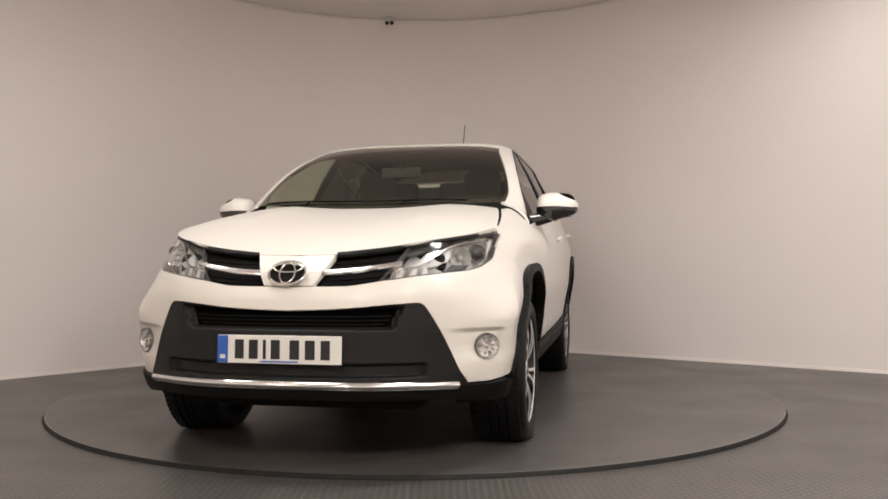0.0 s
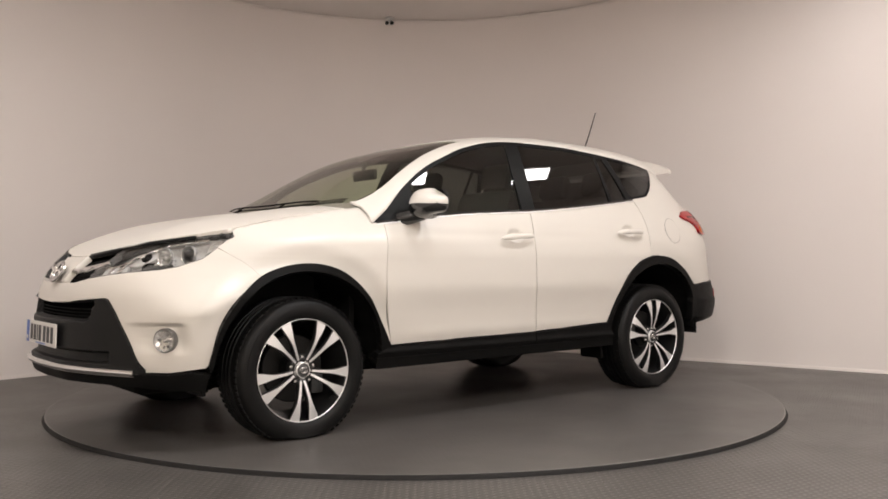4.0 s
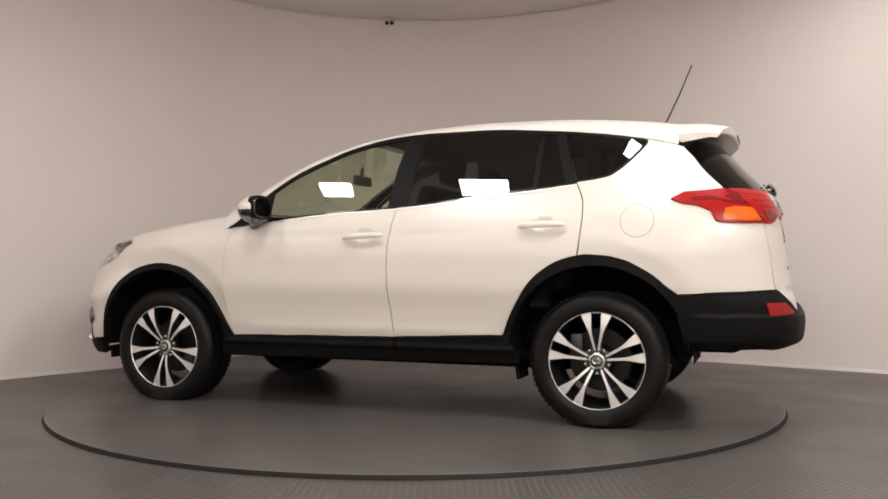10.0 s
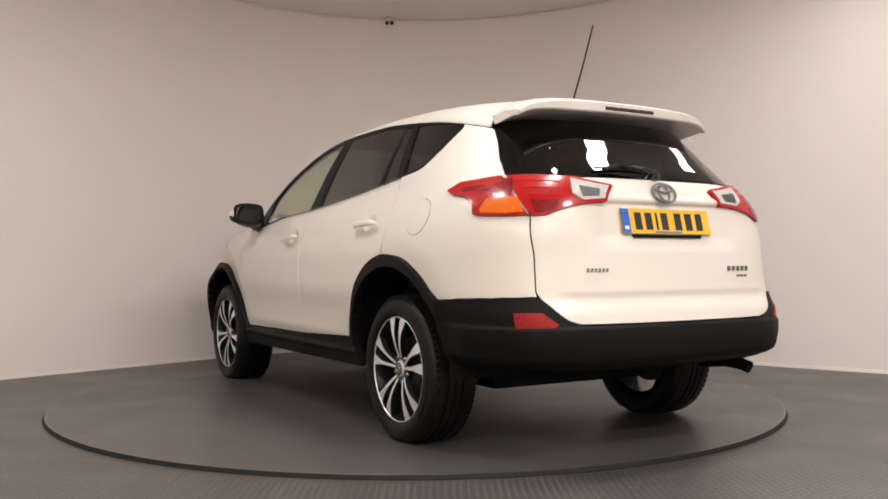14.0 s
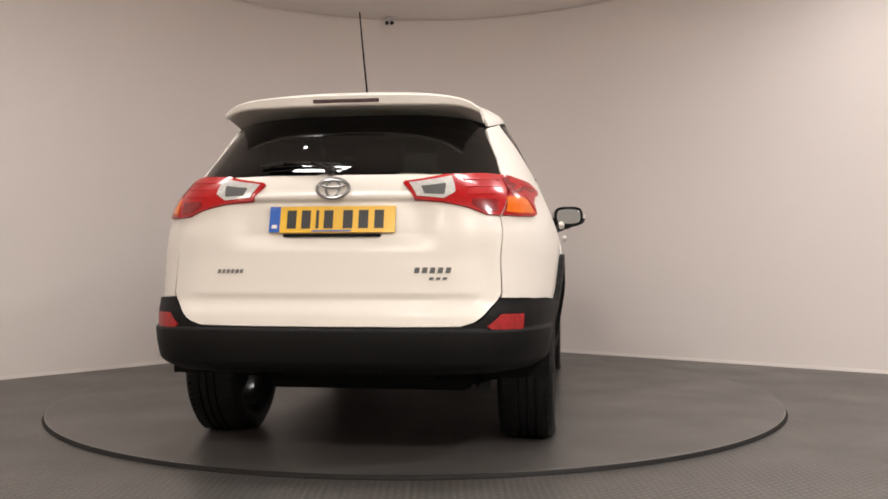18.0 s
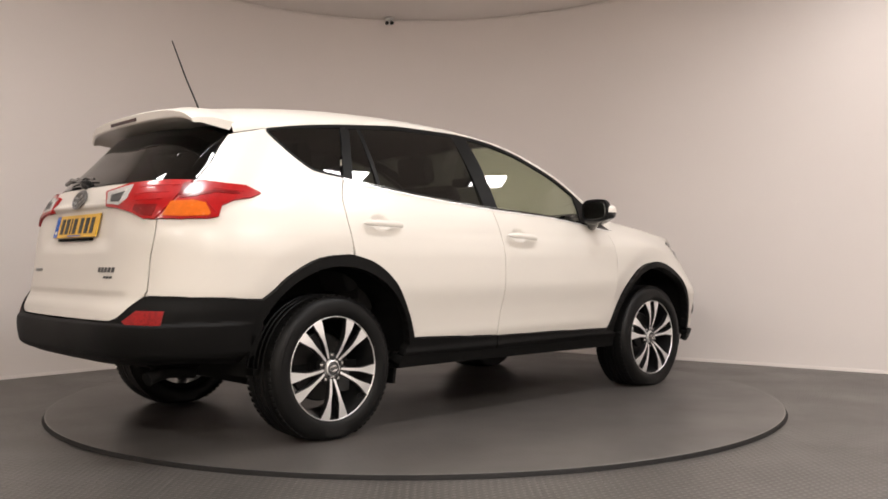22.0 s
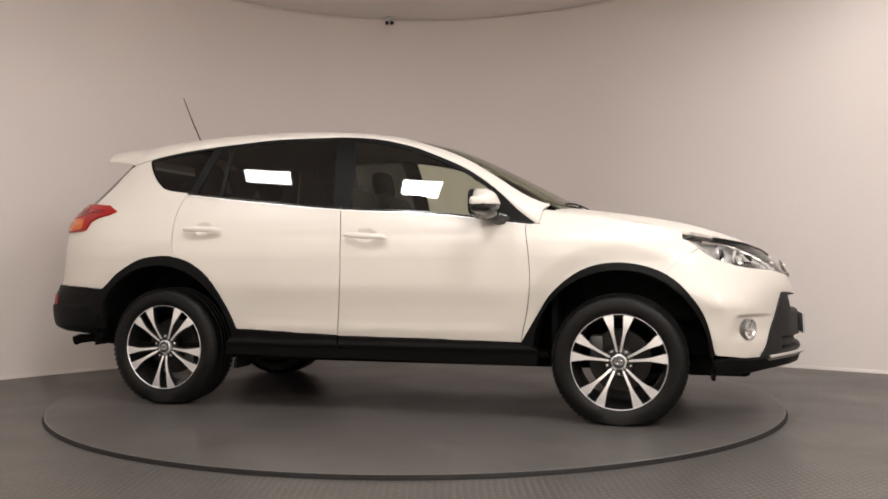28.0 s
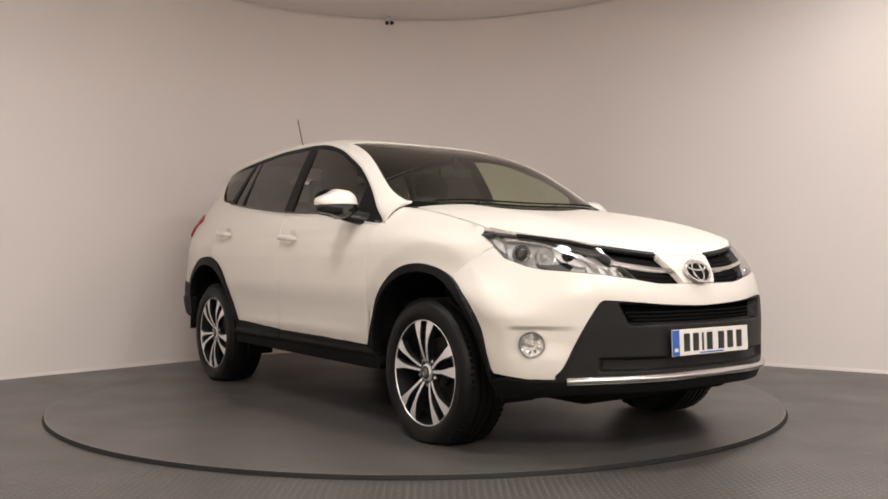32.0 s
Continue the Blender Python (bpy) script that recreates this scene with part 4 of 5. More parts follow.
    # near-black sheets over the hollows' floors paint in the shade inside the intakes
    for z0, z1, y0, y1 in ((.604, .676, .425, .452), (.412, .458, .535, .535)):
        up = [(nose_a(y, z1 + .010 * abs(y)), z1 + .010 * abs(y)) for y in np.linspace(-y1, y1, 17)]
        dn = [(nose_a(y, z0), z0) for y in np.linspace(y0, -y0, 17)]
        panel("intake", up + dn, on_nose, M_VOID, low, du=4, dv=.03, d=-.031, depth=.003, gap=0, label="air intake opening, its shade laid in as a near-black sheet")
    for zz, ym in ((.618, .40), (.634, .42), (.65, .43), (.422, .5), (.437, .51), (.452, .52)):
        line = [(nose_a(y, zz), zz) for y in np.linspace(-ym, ym, 17)]
        panel("intake_slat", strip(line, .0035), on_nose, M_MATT, low, du=4, dv=.03, d=-.026, depth=.02, gap=0)
    line = [(nose_a(y, z), z) for y, z in ((-.66, .372), (-.6, .374), (-.45, .378), (-.2, .381), (0, .382), (.2, .381), (.45, .378), (.6, .374), (.66, .372))]
    panel("bright_strip", strip(cr(line, 4), .0135), on_nose, M_CHROME, low, du=4, dv=.003, d=.024, depth=.03, gap=0, label="chrome strip on the front lip",
          bulge=lambda u, z: .010 * max(0, 1 - ((z - .382 + .010 * (abs(u) / 40) ** 2) / .012) ** 2))
    lip = [xa(1.87, .375), xa(1.95, .366), ya(.69, .366), (nose_a(.62, .365), .365), (nose_a(.3, .368), .368), (0, .369)]
    lo = [(0, .325), (nose_a(.4, .323), .323), (nose_a(.62, .315), .315), xa(1.95, .30), xa(1.80, .292), xa(1.79, .36)]
    half = lo + lip[:-1]
    poly = half + [(0, .369)] + [(-u, v) for u, v in half[::-1]][:-1]
    panel("front_lip", poly, on_nose, M_LOWER, low, du=2, dv=.02, d=.016, depth=.04, gap=0)
    bars_plate("number_plate", 2.288, -.010, .518, 90, -2, M_PLATEW, car)
    # headlamps
    for s in (1, -1):
        out = cr([(.372, .789), (.506, .808), (.601, .820), (.70, .831)], 4)
        lo = [ya(*p) for p in out] + [ya(.738, .845), xa(1.797, .880), xa(1.727, .931), xa(1.647, .986), xa(1.70, .998)]
        up = [ya(*p) for p in cr([(.755, .991), (.65, .972), (.53, .948), (.462, .931)], 4)]
        f = [(s * u, v) for u, v in lo + up]
        lamp = panel("headlamp", f, on_nose, M_LAMPFLOOR, car, du=3, dv=.03, d=-.055, depth=.004, gap=-.006, label="clear headlamp with projector and chrome reflectors")
        shell = panel("bezel", strip(f + f[:1], .003), on_nose, M_LAMPGREY, lamp, du=3, dv=.03, d=-.004, depth=.06, gap=0)
        lens = panel("lens", f, on_nose, M_LENS, lamp, du=3, dv=.03, d=.001, depth=.003, gap=0)
        lens.visible_shadow = False

        def spot(y, z, back):
            a = nose_a(s * y, z)
            p, q, r = np.array(on_nose(a, z)), np.array(on_nose(a + .5, z)), np.array(on_nose(a, z + .01))
            n = np.cross(q - p, r - p)
            n = n / np.linalg.norm(n)
            if np.dot(n, p - CENTRE) < 0:
                n = -n
            return p - n * back, n
        # projector bowl with its glass bulb, and the side reflectors
        for nm, y, z, r, back in (("projector", .728, .912, .040, .030), ("reflector", .670, .900, .042, .034)):
            p, n = spot(y, z, back)
            fw = Vector((0.92, s * .34, .12)).normalized()
            m = Matrix.Translation(p) @ fw.to_track_quat("Z", "Y").to_matrix().to_4x4()
            bm = bmesh.new()
            add_lathe(bm, [(.004, -.03), (r * .55, -.022), (r * .85, -.004), (r, .012), (r * 1.08, .014), (r * 1.1, 0)], 28, m)
            bowl = part(nm, bm, M_REFL, lamp, smooth=True)
            bm = bmesh.new()
            if nm == "projector":
                add_lathe(bm, [(r * .72, -.004), (r * .66, .010), (r * .45, .022), (r * .2, .027), (.0005, .028)], 24, m)
                part("bulb", bm, M_GLOSS, bowl, smooth=True)
            else:
                add_lathe(bm, [(.012, -.02), (.012, .006), (.007, .013), (.0005, .015)], 16, m)
                part("bulb", bm, M_CLEARWHITE, bowl, smooth=True)
        q = [ya(.40, .797), ya(.50, .814), ya(.56, .824), ya(.548, .86), ya(.475, .85), ya(.425, .842)]
        panel("indicator", [(s * u, v) for u, v in q], on_nose, M_BRIGHT, lamp, du=3, dv=.03, d=-.03, depth=.02, gap=0)
        q = [ya(.50, .872), ya(.57, .862), ya(.625, .885), ya(.64, .935), ya(.60, .938), ya(.53, .918)]
        panel("side_light", [(s * u, v) for u, v in q], on_nose, M_BRIGHT, lamp, du=3, dv=.03, d=-.034, depth=.02, gap=0)
        q = [xa(1.78, .91), xa(1.74, .930), xa(1.69, .972), ya(.765, .975), ya(.755, .955)]
        panel("side_reflector", [(s * u, v) for u, v in q], on_nose, M_REFL, lamp, du=3, dv=.03, d=-.03, depth=.02, gap=0)
        line = [(s * nose_a(y, z), z) for y, z in ((.42, .846), (.52, .862), (.585, .915), (.66, .958), (.745, .972))]
        panel("chrome_line", strip(cr(line, 4), .004), on_nose, M_CHROME, lamp, du=3, dv=.03, d=-.018, depth=.02, gap=0)
        # grey mask between bowl and reflector
        q = [ya(.615, .838), ya(.655, .842), ya(.70, .852), ya(.71, .866), ya(.68, .862), ya(.64, .866)]
        panel("mask", [(s * u, v) for u, v in q], on_nose, M_LAMPGREY, lamp, du=3, dv=.03, d=-.026, depth=.02, gap=0)
        q = [ya(.44, .905), ya(.53, .925), ya(.61, .945), ya(.60, .957), ya(.53, .942), ya(.466, .927)]
        panel("mask", [(s * u, v) for u, v in q], on_nose, M_LAMPGREY, lamp, du=3, dv=.03, d=-.02, depth=.02, gap=0)
        for k in range(5):
            y0 = .41 + .026 * k
            q = [ya(y0, .802 + .18 * (y0 - .40)), ya(y0 + .02, .802 + .18 * (y0 - .38)), ya(y0 + .022, .846 + .1 * (y0 - .40)), ya(y0 + .006, .843 + .1 * (y0 - .40))]
            panel("facet", [(s * u, v) for u, v in q], on_nose, M_BRIGHT if k % 2 else M_CHROME, lamp, du=3, dv=.03, d=-.022, depth=.006, gap=0)
        # fog lamp
        fy, fz = .776, .516
        p, n = spot(fy, fz, .004)
        fw = (Vector((.88, s * .47, 0)) + Vector(n)).normalized()
        m = Matrix.Translation(p) @ fw.to_track_quat("Z", "Y").to_matrix().to_4x4()
        bm = bmesh.new()
        add_lathe(bm, [(.001, -.014), (.03, -.011), (.046, .0), (.05, .008)], 28, m)
        fog = part("fog_lamp", bm, M_REFL, car, "round clear fog lamp in the bumper", smooth=True)
        bm = bmesh.new()
        add_lathe(bm, [(.05, .006), (.053, .009), (.055, .005), (.055, -.02)], 28, m)
        part("bezel", bm, M_BADGE, fog, smooth=True)
        bm = bmesh.new()
        add_lathe(bm, [(.05, .004), (.04, .012), (.02, .016), (.0005, .017)], 28, m)
        part("lens", bm, M_LENS, fog, smooth=True).visible_shadow = False
        bm = bmesh.new()
        add_lathe(bm, [(.009, -.012), (.010, .002), (.006, .006), (.0005, .007)], 16, m)
        part("bulb", bm, M_CHROME, fog, smooth=True)
        for k in range(9):
            bm = bmesh.new()
            t = k * 2 * math.pi / 9 + .3
            add_box(bm, 0, 0, 0, .014, .010, .006, .001, m @ pose(.030 * math.cos(t), .030 * math.sin(t), -.003, 25 * (k % 3 - 1), 20 * (k % 2), 40 * k))
            part("facet", bm, (M_CHROME, M_BADGE, M_REFL)[k % 3], fog)


def build_rear():
    ya = lambda y, z: (tail_a(y, z), z)
    xa = lambda x, z: (tail_x(x, z), z)
    seam = [ya(.668, 1.20), ya(.672, 1.10), ya(.673, 1.046), ya(.677, .9), ya(.682, .74), ya(.668, .712), ya(.628, .665), ya(.585, .628), ya(.53, .612), ya(.3, .609), (0, .608)]
    top = [(0, 1.222), ya(.3, 1.222), ya(.55, 1.216), ya(.66, 1.21)]
    half = top + seam[:-1]
    poly = half + [(0, .608)] + [(-u, v) for u, v in half[::-1]][:-1]

    def form(u, z):
        x, y, _ = on_tail(u, z)
        box = smooth(.47, .33, abs(y)) * smooth(.90, .985, z) * smooth(1.124, 1.112, z)
        ledge = smooth(.60, .5, abs(y)) * (.010 * math.exp(-((z - 1.13) / .014) ** 2))
        return -.016 * box + ledge - .007 * smooth(.745, .715, z) * smooth(.62, .52, abs(y))
    gate = panel("tailgate", poly, on_tail, M_PAINT, car, du=1.5, dv=.012, depth=.03, bulge=form)
    g = [(0, 1.228), ya(.35, 1.228), ya(.60, 1.222), ya(.665, 1.232), xa(-1.87, 1.31), xa(-1.80, 1.40), xa(-1.745, 1.466), ya(.50, 1.505), ya(.25, 1.515)]
    poly = g + [(0, 1.517)] + [(-u, v) for u, v in g[::-1]][:-1]
    glass = panel("rear_window", poly, on_tail, M_REARGLASS, gate, du=4, dv=.04, d=-.002, depth=.006, bulge=lambda u, z: -.044 * (z - 1.23) + .005 * math.sin(math.pi * (z - 1.23) / .29))
    line = [ya(.62, 1.226), ya(.655, 1.235), xa(-1.875, 1.31), xa(-1.805, 1.40), xa(-1.75, 1.462), ya(.50, 1.50), (0, 1.512)]
    for s in (1, -1):
        panel("glass_band", [(s * u, v) for u, v in line] + [(s * max(0, u - 6), v - (.03 if v > 1.45 else 0)) for u, v in line[::-1]], on_tail, M_GLOSS, glass, du=4, dv=.04, d=-.009, depth=.002, gap=0, bulge=lambda u, z: -.044 * (z - 1.23) + .005 * math.sin(math.pi * (z - 1.23) / .29))
    # wiper
    bm = bmesh.new()
    pt = lambda y, z, o: tuple(np.array(on_tail(tail_a(y, z), z)) + np.array((-o, 0, o * .4)))
    add_tube(bm, [pt(.02, 1.235, .03), pt(.1, 1.255, .035), pt(.22, 1.262, .03), pt(.30, 1.25, .02)], .011, 8)
    add_tube(bm, [pt(-.02, 1.262, .012), pt(.12, 1.272, .012), pt(.33, 1.262, .012)], .006, 6)
    add_lathe(bm, [(.024, 0), (.024, .03), (.012, .045), (.001, .046)], 16, pose(*pt(.02, 1.235, -.005)) @ pose(0, 0, 0, 0, -70, 0))
    part("rear_wiper", bm, M_GLOSS, gate, smooth=True)
    emblem(gate, pose(-2.207, 0, 1.163, 0, 0, -90) @ pose(0, 0, 0, -22, 0, 0), .066, .045)
    bars_plate("number_plate", -2.220, 0, 1.036, -90, -14, M_PLATEY, gate)
    bm = bmesh.new()
    add_box(bm, -2.226, 0, .972, .02, .40, .012, .003)
    part("plate_holder", bm, M_MATT, gate)
    # maker's and model's lettering as plain bars
    for y0, y1, z0, z1, k in ((.475, .36, .820, .836, 6), (-.335, -.49, .820, .842, 5), (-.395, -.475, .793, .803, 3)):
        for i in range(k):
            a = y0 + (y1 - y0) * (i + .16) / k
            b = y0 + (y1 - y0) * (i + .80) / k
            q = [(tail_a(a, z0), z0), (tail_a(b, z0), z0), (tail_a(b - .004, z1), z1), (tail_a(a - .004, z1), z1)]
            panel("letter_bar", q, on_tail, M_BADGE if y0 > 0 else M_GREY, gate, du=4, dv=.05, d=.003, depth=.003, gap=0)
    # tail lamps: outer half on the wing, inner half on the tailgate
    for s in (1, -1):
        up = [xa(-1.70, 1.172), xa(-1.76, 1.206), xa(-1.85, 1.212), xa(-1.93, 1.222), ya(.676, 1.222)]
        dn = [ya(.676, 1.05), xa(-2.06, 1.048), xa(-1.95, 1.052), xa(-1.915, 1.06), xa(-1.89, 1.11), xa(-1.83, 1.137), xa(-1.75, 1.150)]
        f = [(s * u, v) for u, v in up + dn]
        lamp = panel("tail_lamp", f, on_tail, M_RED, car, du=3, dv=.03, d=.014, depth=.03, gap=.001, label="red tail lamp with amber indicator and clear reversing lens")
        q = [ya(.688, 1.062), xa(-2.06, 1.058), xa(-1.955, 1.062), xa(-1.945, 1.075), xa(-1.955, 1.118), xa(-2.0, 1.128), ya(.688, 1.122)]
        panel("indicator", [(s * u, v) for u, v in q], on_tail, M_AMBER, lamp, du=3, dv=.03, d=.0165, depth=.004, gap=0)
        line = [(s * u, v) for u, v in [xa(-1.80, 1.165), xa(-1.90, 1.17), xa(-1.985, 1.15), ya(.70, 1.14)]]
        panel("light_guide", strip(line, .006), on_tail, M_REDDARK, lamp, du=3, dv=.03, d=.0165, depth=.004, gap=0)
        for a, b, w in (((-1.78, 1.176), (-1.90, 1.186), .003), ((-1.92, 1.075), (-1.955, 1.135), .004)):
            line = [(s * u, v) for u, v in [xa(*a), xa(*b)]]
            panel("light_guide", strip(line, w), on_tail, M_REDBRIGHT, lamp, du=3, dv=.03, d=.0165, depth=.004, gap=0)
        q = [xa(-1.95, 1.18), xa(-2.0, 1.205), ya(.69, 1.208), ya(.69, 1.15), xa(-2.02, 1.148)]
        panel("brake_lens", [(s * u, v) for u, v in q], on_tail, M_REDDARK, lamp, du=3, dv=.03, d=.0165, depth=.004, gap=0)
        inn = [ya(.668, 1.222), ya(.60, 1.222), ya(.45, 1.212), ya(.292, 1.186), ya(.285, 1.178), ya(.335, 1.112), ya(.45, 1.10), ya(.55, 1.078), ya(.62, 1.05), ya(.668, 1.048)]
        f = [(s * u, v) for u, v in inn]
        lamp2 = panel("tail_lamp", f, on_tail, M_RED, gate, du=3, dv=.03, d=.014, depth=.03, gap=.001)
        q = [ya(.475, 1.203), ya(.31, 1.178), ya(.345, 1.124), ya(.452, 1.114), ya(.495, 1.14)]
        lens = panel("reversing_lens", [(s * u, v) for u, v in q], on_tail, M_CLEARWHITE, lamp2, du=3, dv=.03, d=.0165, depth=.004, gap=0, label="clear reversing lens")
        q = [ya(.455, 1.172), ya(.36, 1.162), ya(.375, 1.132), ya(.452, 1.128)]
        panel("reflector", [(s * u, v) for u, v in q], on_tail, M_GREY, lens, du=3, dv=.03, d=.018, depth=.002, gap=0)
        for a, b, w in (((.655, 1.20), (.52, 1.19), .004), ((.655, 1.165), (.53, 1.16), .003), ((.655, 1.135), (.54, 1.13), .003)):
            line = [(s * u, v) for u, v in [ya(*a), ya((a[0] + b[0]) / 2, (a[1] + b[1]) / 2), ya(*b)]]
            panel("light_guide", strip(line, w), on_tail, M_REDBRIGHT, lamp2, du=3, dv=.03, d=.0165, depth=.004, gap=0)
        q = [ya(.655, 1.11), ya(.655, 1.06), ya(.60, 1.066), ya(.56, 1.09), ya(.56, 1.11)]
        panel("brake_lens", [(s * u, v) for u, v in q], on_tail, M_REDDARK, lamp2, du=3, dv=.03, d=.0165, depth=.004, gap=0)
    # bumper
    top = [xa(-1.742, .698), xa(-1.865, .708), xa(-2.0, .713), ya(.72, .72), ya(.678, .720), ya(.632, .668), ya(.588, .628), ya(.53, .610), ya(.3, .606), (0, .605)]
    bot = [(0, .395), ya(.3, .395), ya(.5, .40), ya(.68, .405), xa(-2.10, .42), xa(-1.95, .41), xa(-1.80, .40), xa(-1.765, .45), xa(-1.735, .58)]
    half = bot + top[:-1]
    poly = half + [(0, .605)] + [(-u, v) for u, v in half[::-1]][:-1]
    bump = panel("rear_bumper", poly, on_tail, M_CLAD, car, du=2, dv=.015, d=.012, depth=.05, label="dark grey plastic rear bumper",
                 bulge=lambda u, z: .012 * smooth(.605, .59, z) * smooth(65, 55, abs(u)) - .06 * smooth(.475, .395, z) * smooth(70, 60, abs(u)))
    for s in (1, -1):
        q = [ya(.755, .655), ya(.675, .655), ya(.625, .612), ya(.64, .6), ya(.75, .597)]
        f = [(s * u, v) for u, v in q]
        panel("fog_lens", f, on_tail, M_FOG, bump, du=3, dv=.03, d=.018, depth=.01, gap=0, label="red rear reflector lamp")
    # exhaust and underside
    bm = bmesh.new()
    add_tube(bm, [(-1.9, -.55, .36), (-2.03, -.58, .375), (-2.11, -.60, .37), (-2.15, -.61, .355)], [.026, .026, .03, .03], 14)
    part("exhaust_pipe", bm, M_MATT, car, smooth=True)
    bm = bmesh.new()
    add_box(bm, -1.87, -.05, .415, .30, .70, .11, .05)
    part("silencer", bm, M_MATT, car, smooth=True)
    bm = bmesh.new()
    add_box(bm, 0, 0, .31, 3.2, 1.0, .10, .04)
    add_box(bm, 0, 0, .335, 1.70, 1.3, .10, .03)
    add_box(bm, 1.75, 0, .29, .5, 1.0, .1, .03)
    part("underbody", bm, M_MATT, car)
    # deflectors ahead of the wheels
    for x, z in ((1.80, .292), (-.90, .275)):
        for t in (1, -1):
            bm = bmesh.new()
            add_box(bm, 0, 0, 0, .022, .18, .08, .006, pose(x, t * .70, z, 0, 8, 0))
            part("wheel_deflector", bm, M_LOWER, car)
    bm = bmesh.new()
    add_tube(bm, [(-1.33, .72, .33), (-1.33, .2, .30), (-1.33, -.2, .30), (-1.33, -.72, .33)], .04, 10)
    add_tube(bm, [(1.33, .72, .33), (1.33, .2, .30), (1.33, -.2, .30), (1.33, -.72, .33)], .035, 10)
    part("axle", bm, M_MATT, car, smooth=True)


def build_wheels(down, hub, places):
    """Two wheels whose lower side is local y * down; the tyres sag under the car's weight."""
    w2, ro, ri = .118, .352, .2465
    tyre = [(ri - .006, -w2 + .012), (ri + .006, -w2 - .002), (ri + .03, -w2 - .013), (.318, -w2 - .008), (.336, -w2 + .006), (.347, -w2 + .03)]
    prof = tyre + [(.351, -.08), (.351, -.052), (.342, -.049), (.342, -.041), (.352, -.038), (.352, -.014), (.343, -.011), (.343, -.003), (.352, 0), (.352, .024), (.343, .027), (.343, .035), (.352, .038), (.351, .07)]
    prof += [(r, -y) for r, y in tyre[::-1]]
    proto = new("wheel")
    bm = bmesh.new()
    vs = add_lathe(bm, prof, 72)
    flat = hub - DECK
    for v in vs:
        d = v.co.y * down
        v.co.z *= 1 + .10 * smooth(.26, .34, d) * smooth(.12, .02, abs(v.co.x))
        if d > flat - .012:
            v.co.y = down * (flat - .012 * math.exp(-(d - flat + .012) / .012))
    tyre_ob = part("tyre", bm, M_TYRE, proto, smooth=True)
    bm = bmesh.new()
    for k in range(72):
        t = 2 * math.pi * k / 72
        if .3492 * math.sin(t) * down > flat - .012:
            continue
        for y0, tw in ((-.088, .5), (.088, -.5)):
            add_box(bm, .3462, 0, y0, .006, .019, .03, 0, Matrix.Rotation(t, 4, "Z") @ pose(0, 0, 0, 8 * tw, 0, 0))
    tr = part("tread", bm, M_TYRE, tyre_ob)
    tagged(tr, kind="stuff")
    for k in range(2):
        bm = bmesh.new()
        rows = []
        for i in range(15):
            t = math.pi * k + .05 * i
            rows.append([bm.verts.new((r * math.cos(t), r * math.sin(t), z)) for r, z in ((.291, -w2 - .011), (.292, -w2 - .0132), (.304, -w2 - .0125), (.305, -w2 - .009))])
        for a, b in zip(rows, rows[1:]):
            for j in range(3):
                bm.faces.new((a[j], a[j + 1], b[j + 1], b[j]))
        part("sidewall_band", bm, M_TYRE, tyre_ob, smooth=True)
    # rim: lip and barrel, dark inside, five pairs of machined spokes; the face looks along -z
    bm = bmesh.new()
    add_lathe(bm, [(.2475, -w2 + .010), (.2485, -w2 + .002), (.246, -w2 - .000), (.243, -w2 + .004)], 72)
    rim = part("rim", bm, M_ALLOY, proto, "diamond-cut alloy rim with black pockets", smooth=True)
    bm = bmesh.new()
    add_lathe(bm, [(.241, -w2 + .004), (.235, -w2 + .03), (.22, .0), (.22, .10), (.245, .115)], 60)
    part("barrel", bm, M_RIMBLACK, rim, smooth=True)
    bm = bmesh.new()
    add_lathe(bm, [(.001, -.01), (.07, -.012), (.075, .0), (.16, .0), (.165, .004), (.165, .02), (.001, .022)], 48)
    part("brake_disc", bm, M_DISCBRAKE, proto, smooth=True)
    bm = bmesh.new()
    add_box(bm, .12, .07, -.005, .07, .12, .06, .012)
    part("brake_caliper", bm, M_GREY, proto, smooth=True)
    for k in range(5):
        axis = math.pi / 2 + k * 2 * math.pi / 5
        for s in (1, -1):
            for nm, mt, lift, grow in (("spoke", M_ALLOY, 0.0, 0.0), ("spoke_side", M_RIMBLACK, .0025, .0035)):
                bm = bmesh.new()
                n = 10
                rings = []
                for i in range(n + 1):
                    q = i / n
                    r = .040 + (.243 - .040) * q
                    mid = s * radians(12.4) * (.82 + .18 * q)
                    half = (.0052 + .0045 * q + .0165 * smooth(.45, 1.05, q) ** 1.2) + grow
                    z = -w2 + .004 - .004 * (1 - q) + .022 * (1 - q) ** 2 + lift - .010 * math.sin(math.pi * q)
                    c = Vector((r * math.cos(axis + mid), r * math.sin(axis + mid), z))
                    t = Vector((-math.sin(axis + mid), math.cos(axis + mid), 0))
                    rings.append([bm.verts.new(c - t * half), bm.verts.new(c + t * half), bm.verts.new(c + t * half * .8 + Vector((0, 0, .004 + 10 * lift))), bm.verts.new(c - t * half * .8 + Vector((0, 0, .004 + 10 * lift)))])
                for a, b in zip(rings, rings[1:]):
                    for j in range(4):
                        bm.faces.new((a[j], a[(j + 1) % 4], b[(j + 1) % 4], b[j]))
                bm.faces.new(rings[0])
                bm.faces.new(rings[-1])
                part(nm, bm, mt, rim)
        bolt = math.pi / 2 + (k + .5) * 2 * math.pi / 5
        bm = bmesh.new()
        add_lathe(bm, [(.010, .02), (.010, -.008), (.007, -.012), (.0005, -.0125)], 10, Matrix.Translation((.062 * math.cos(bolt), .062 * math.sin(bolt), -w2 + .032)))
        part("wheel_nut", bm, M_CHROME, rim, smooth=True)
    bm = bmesh.new()
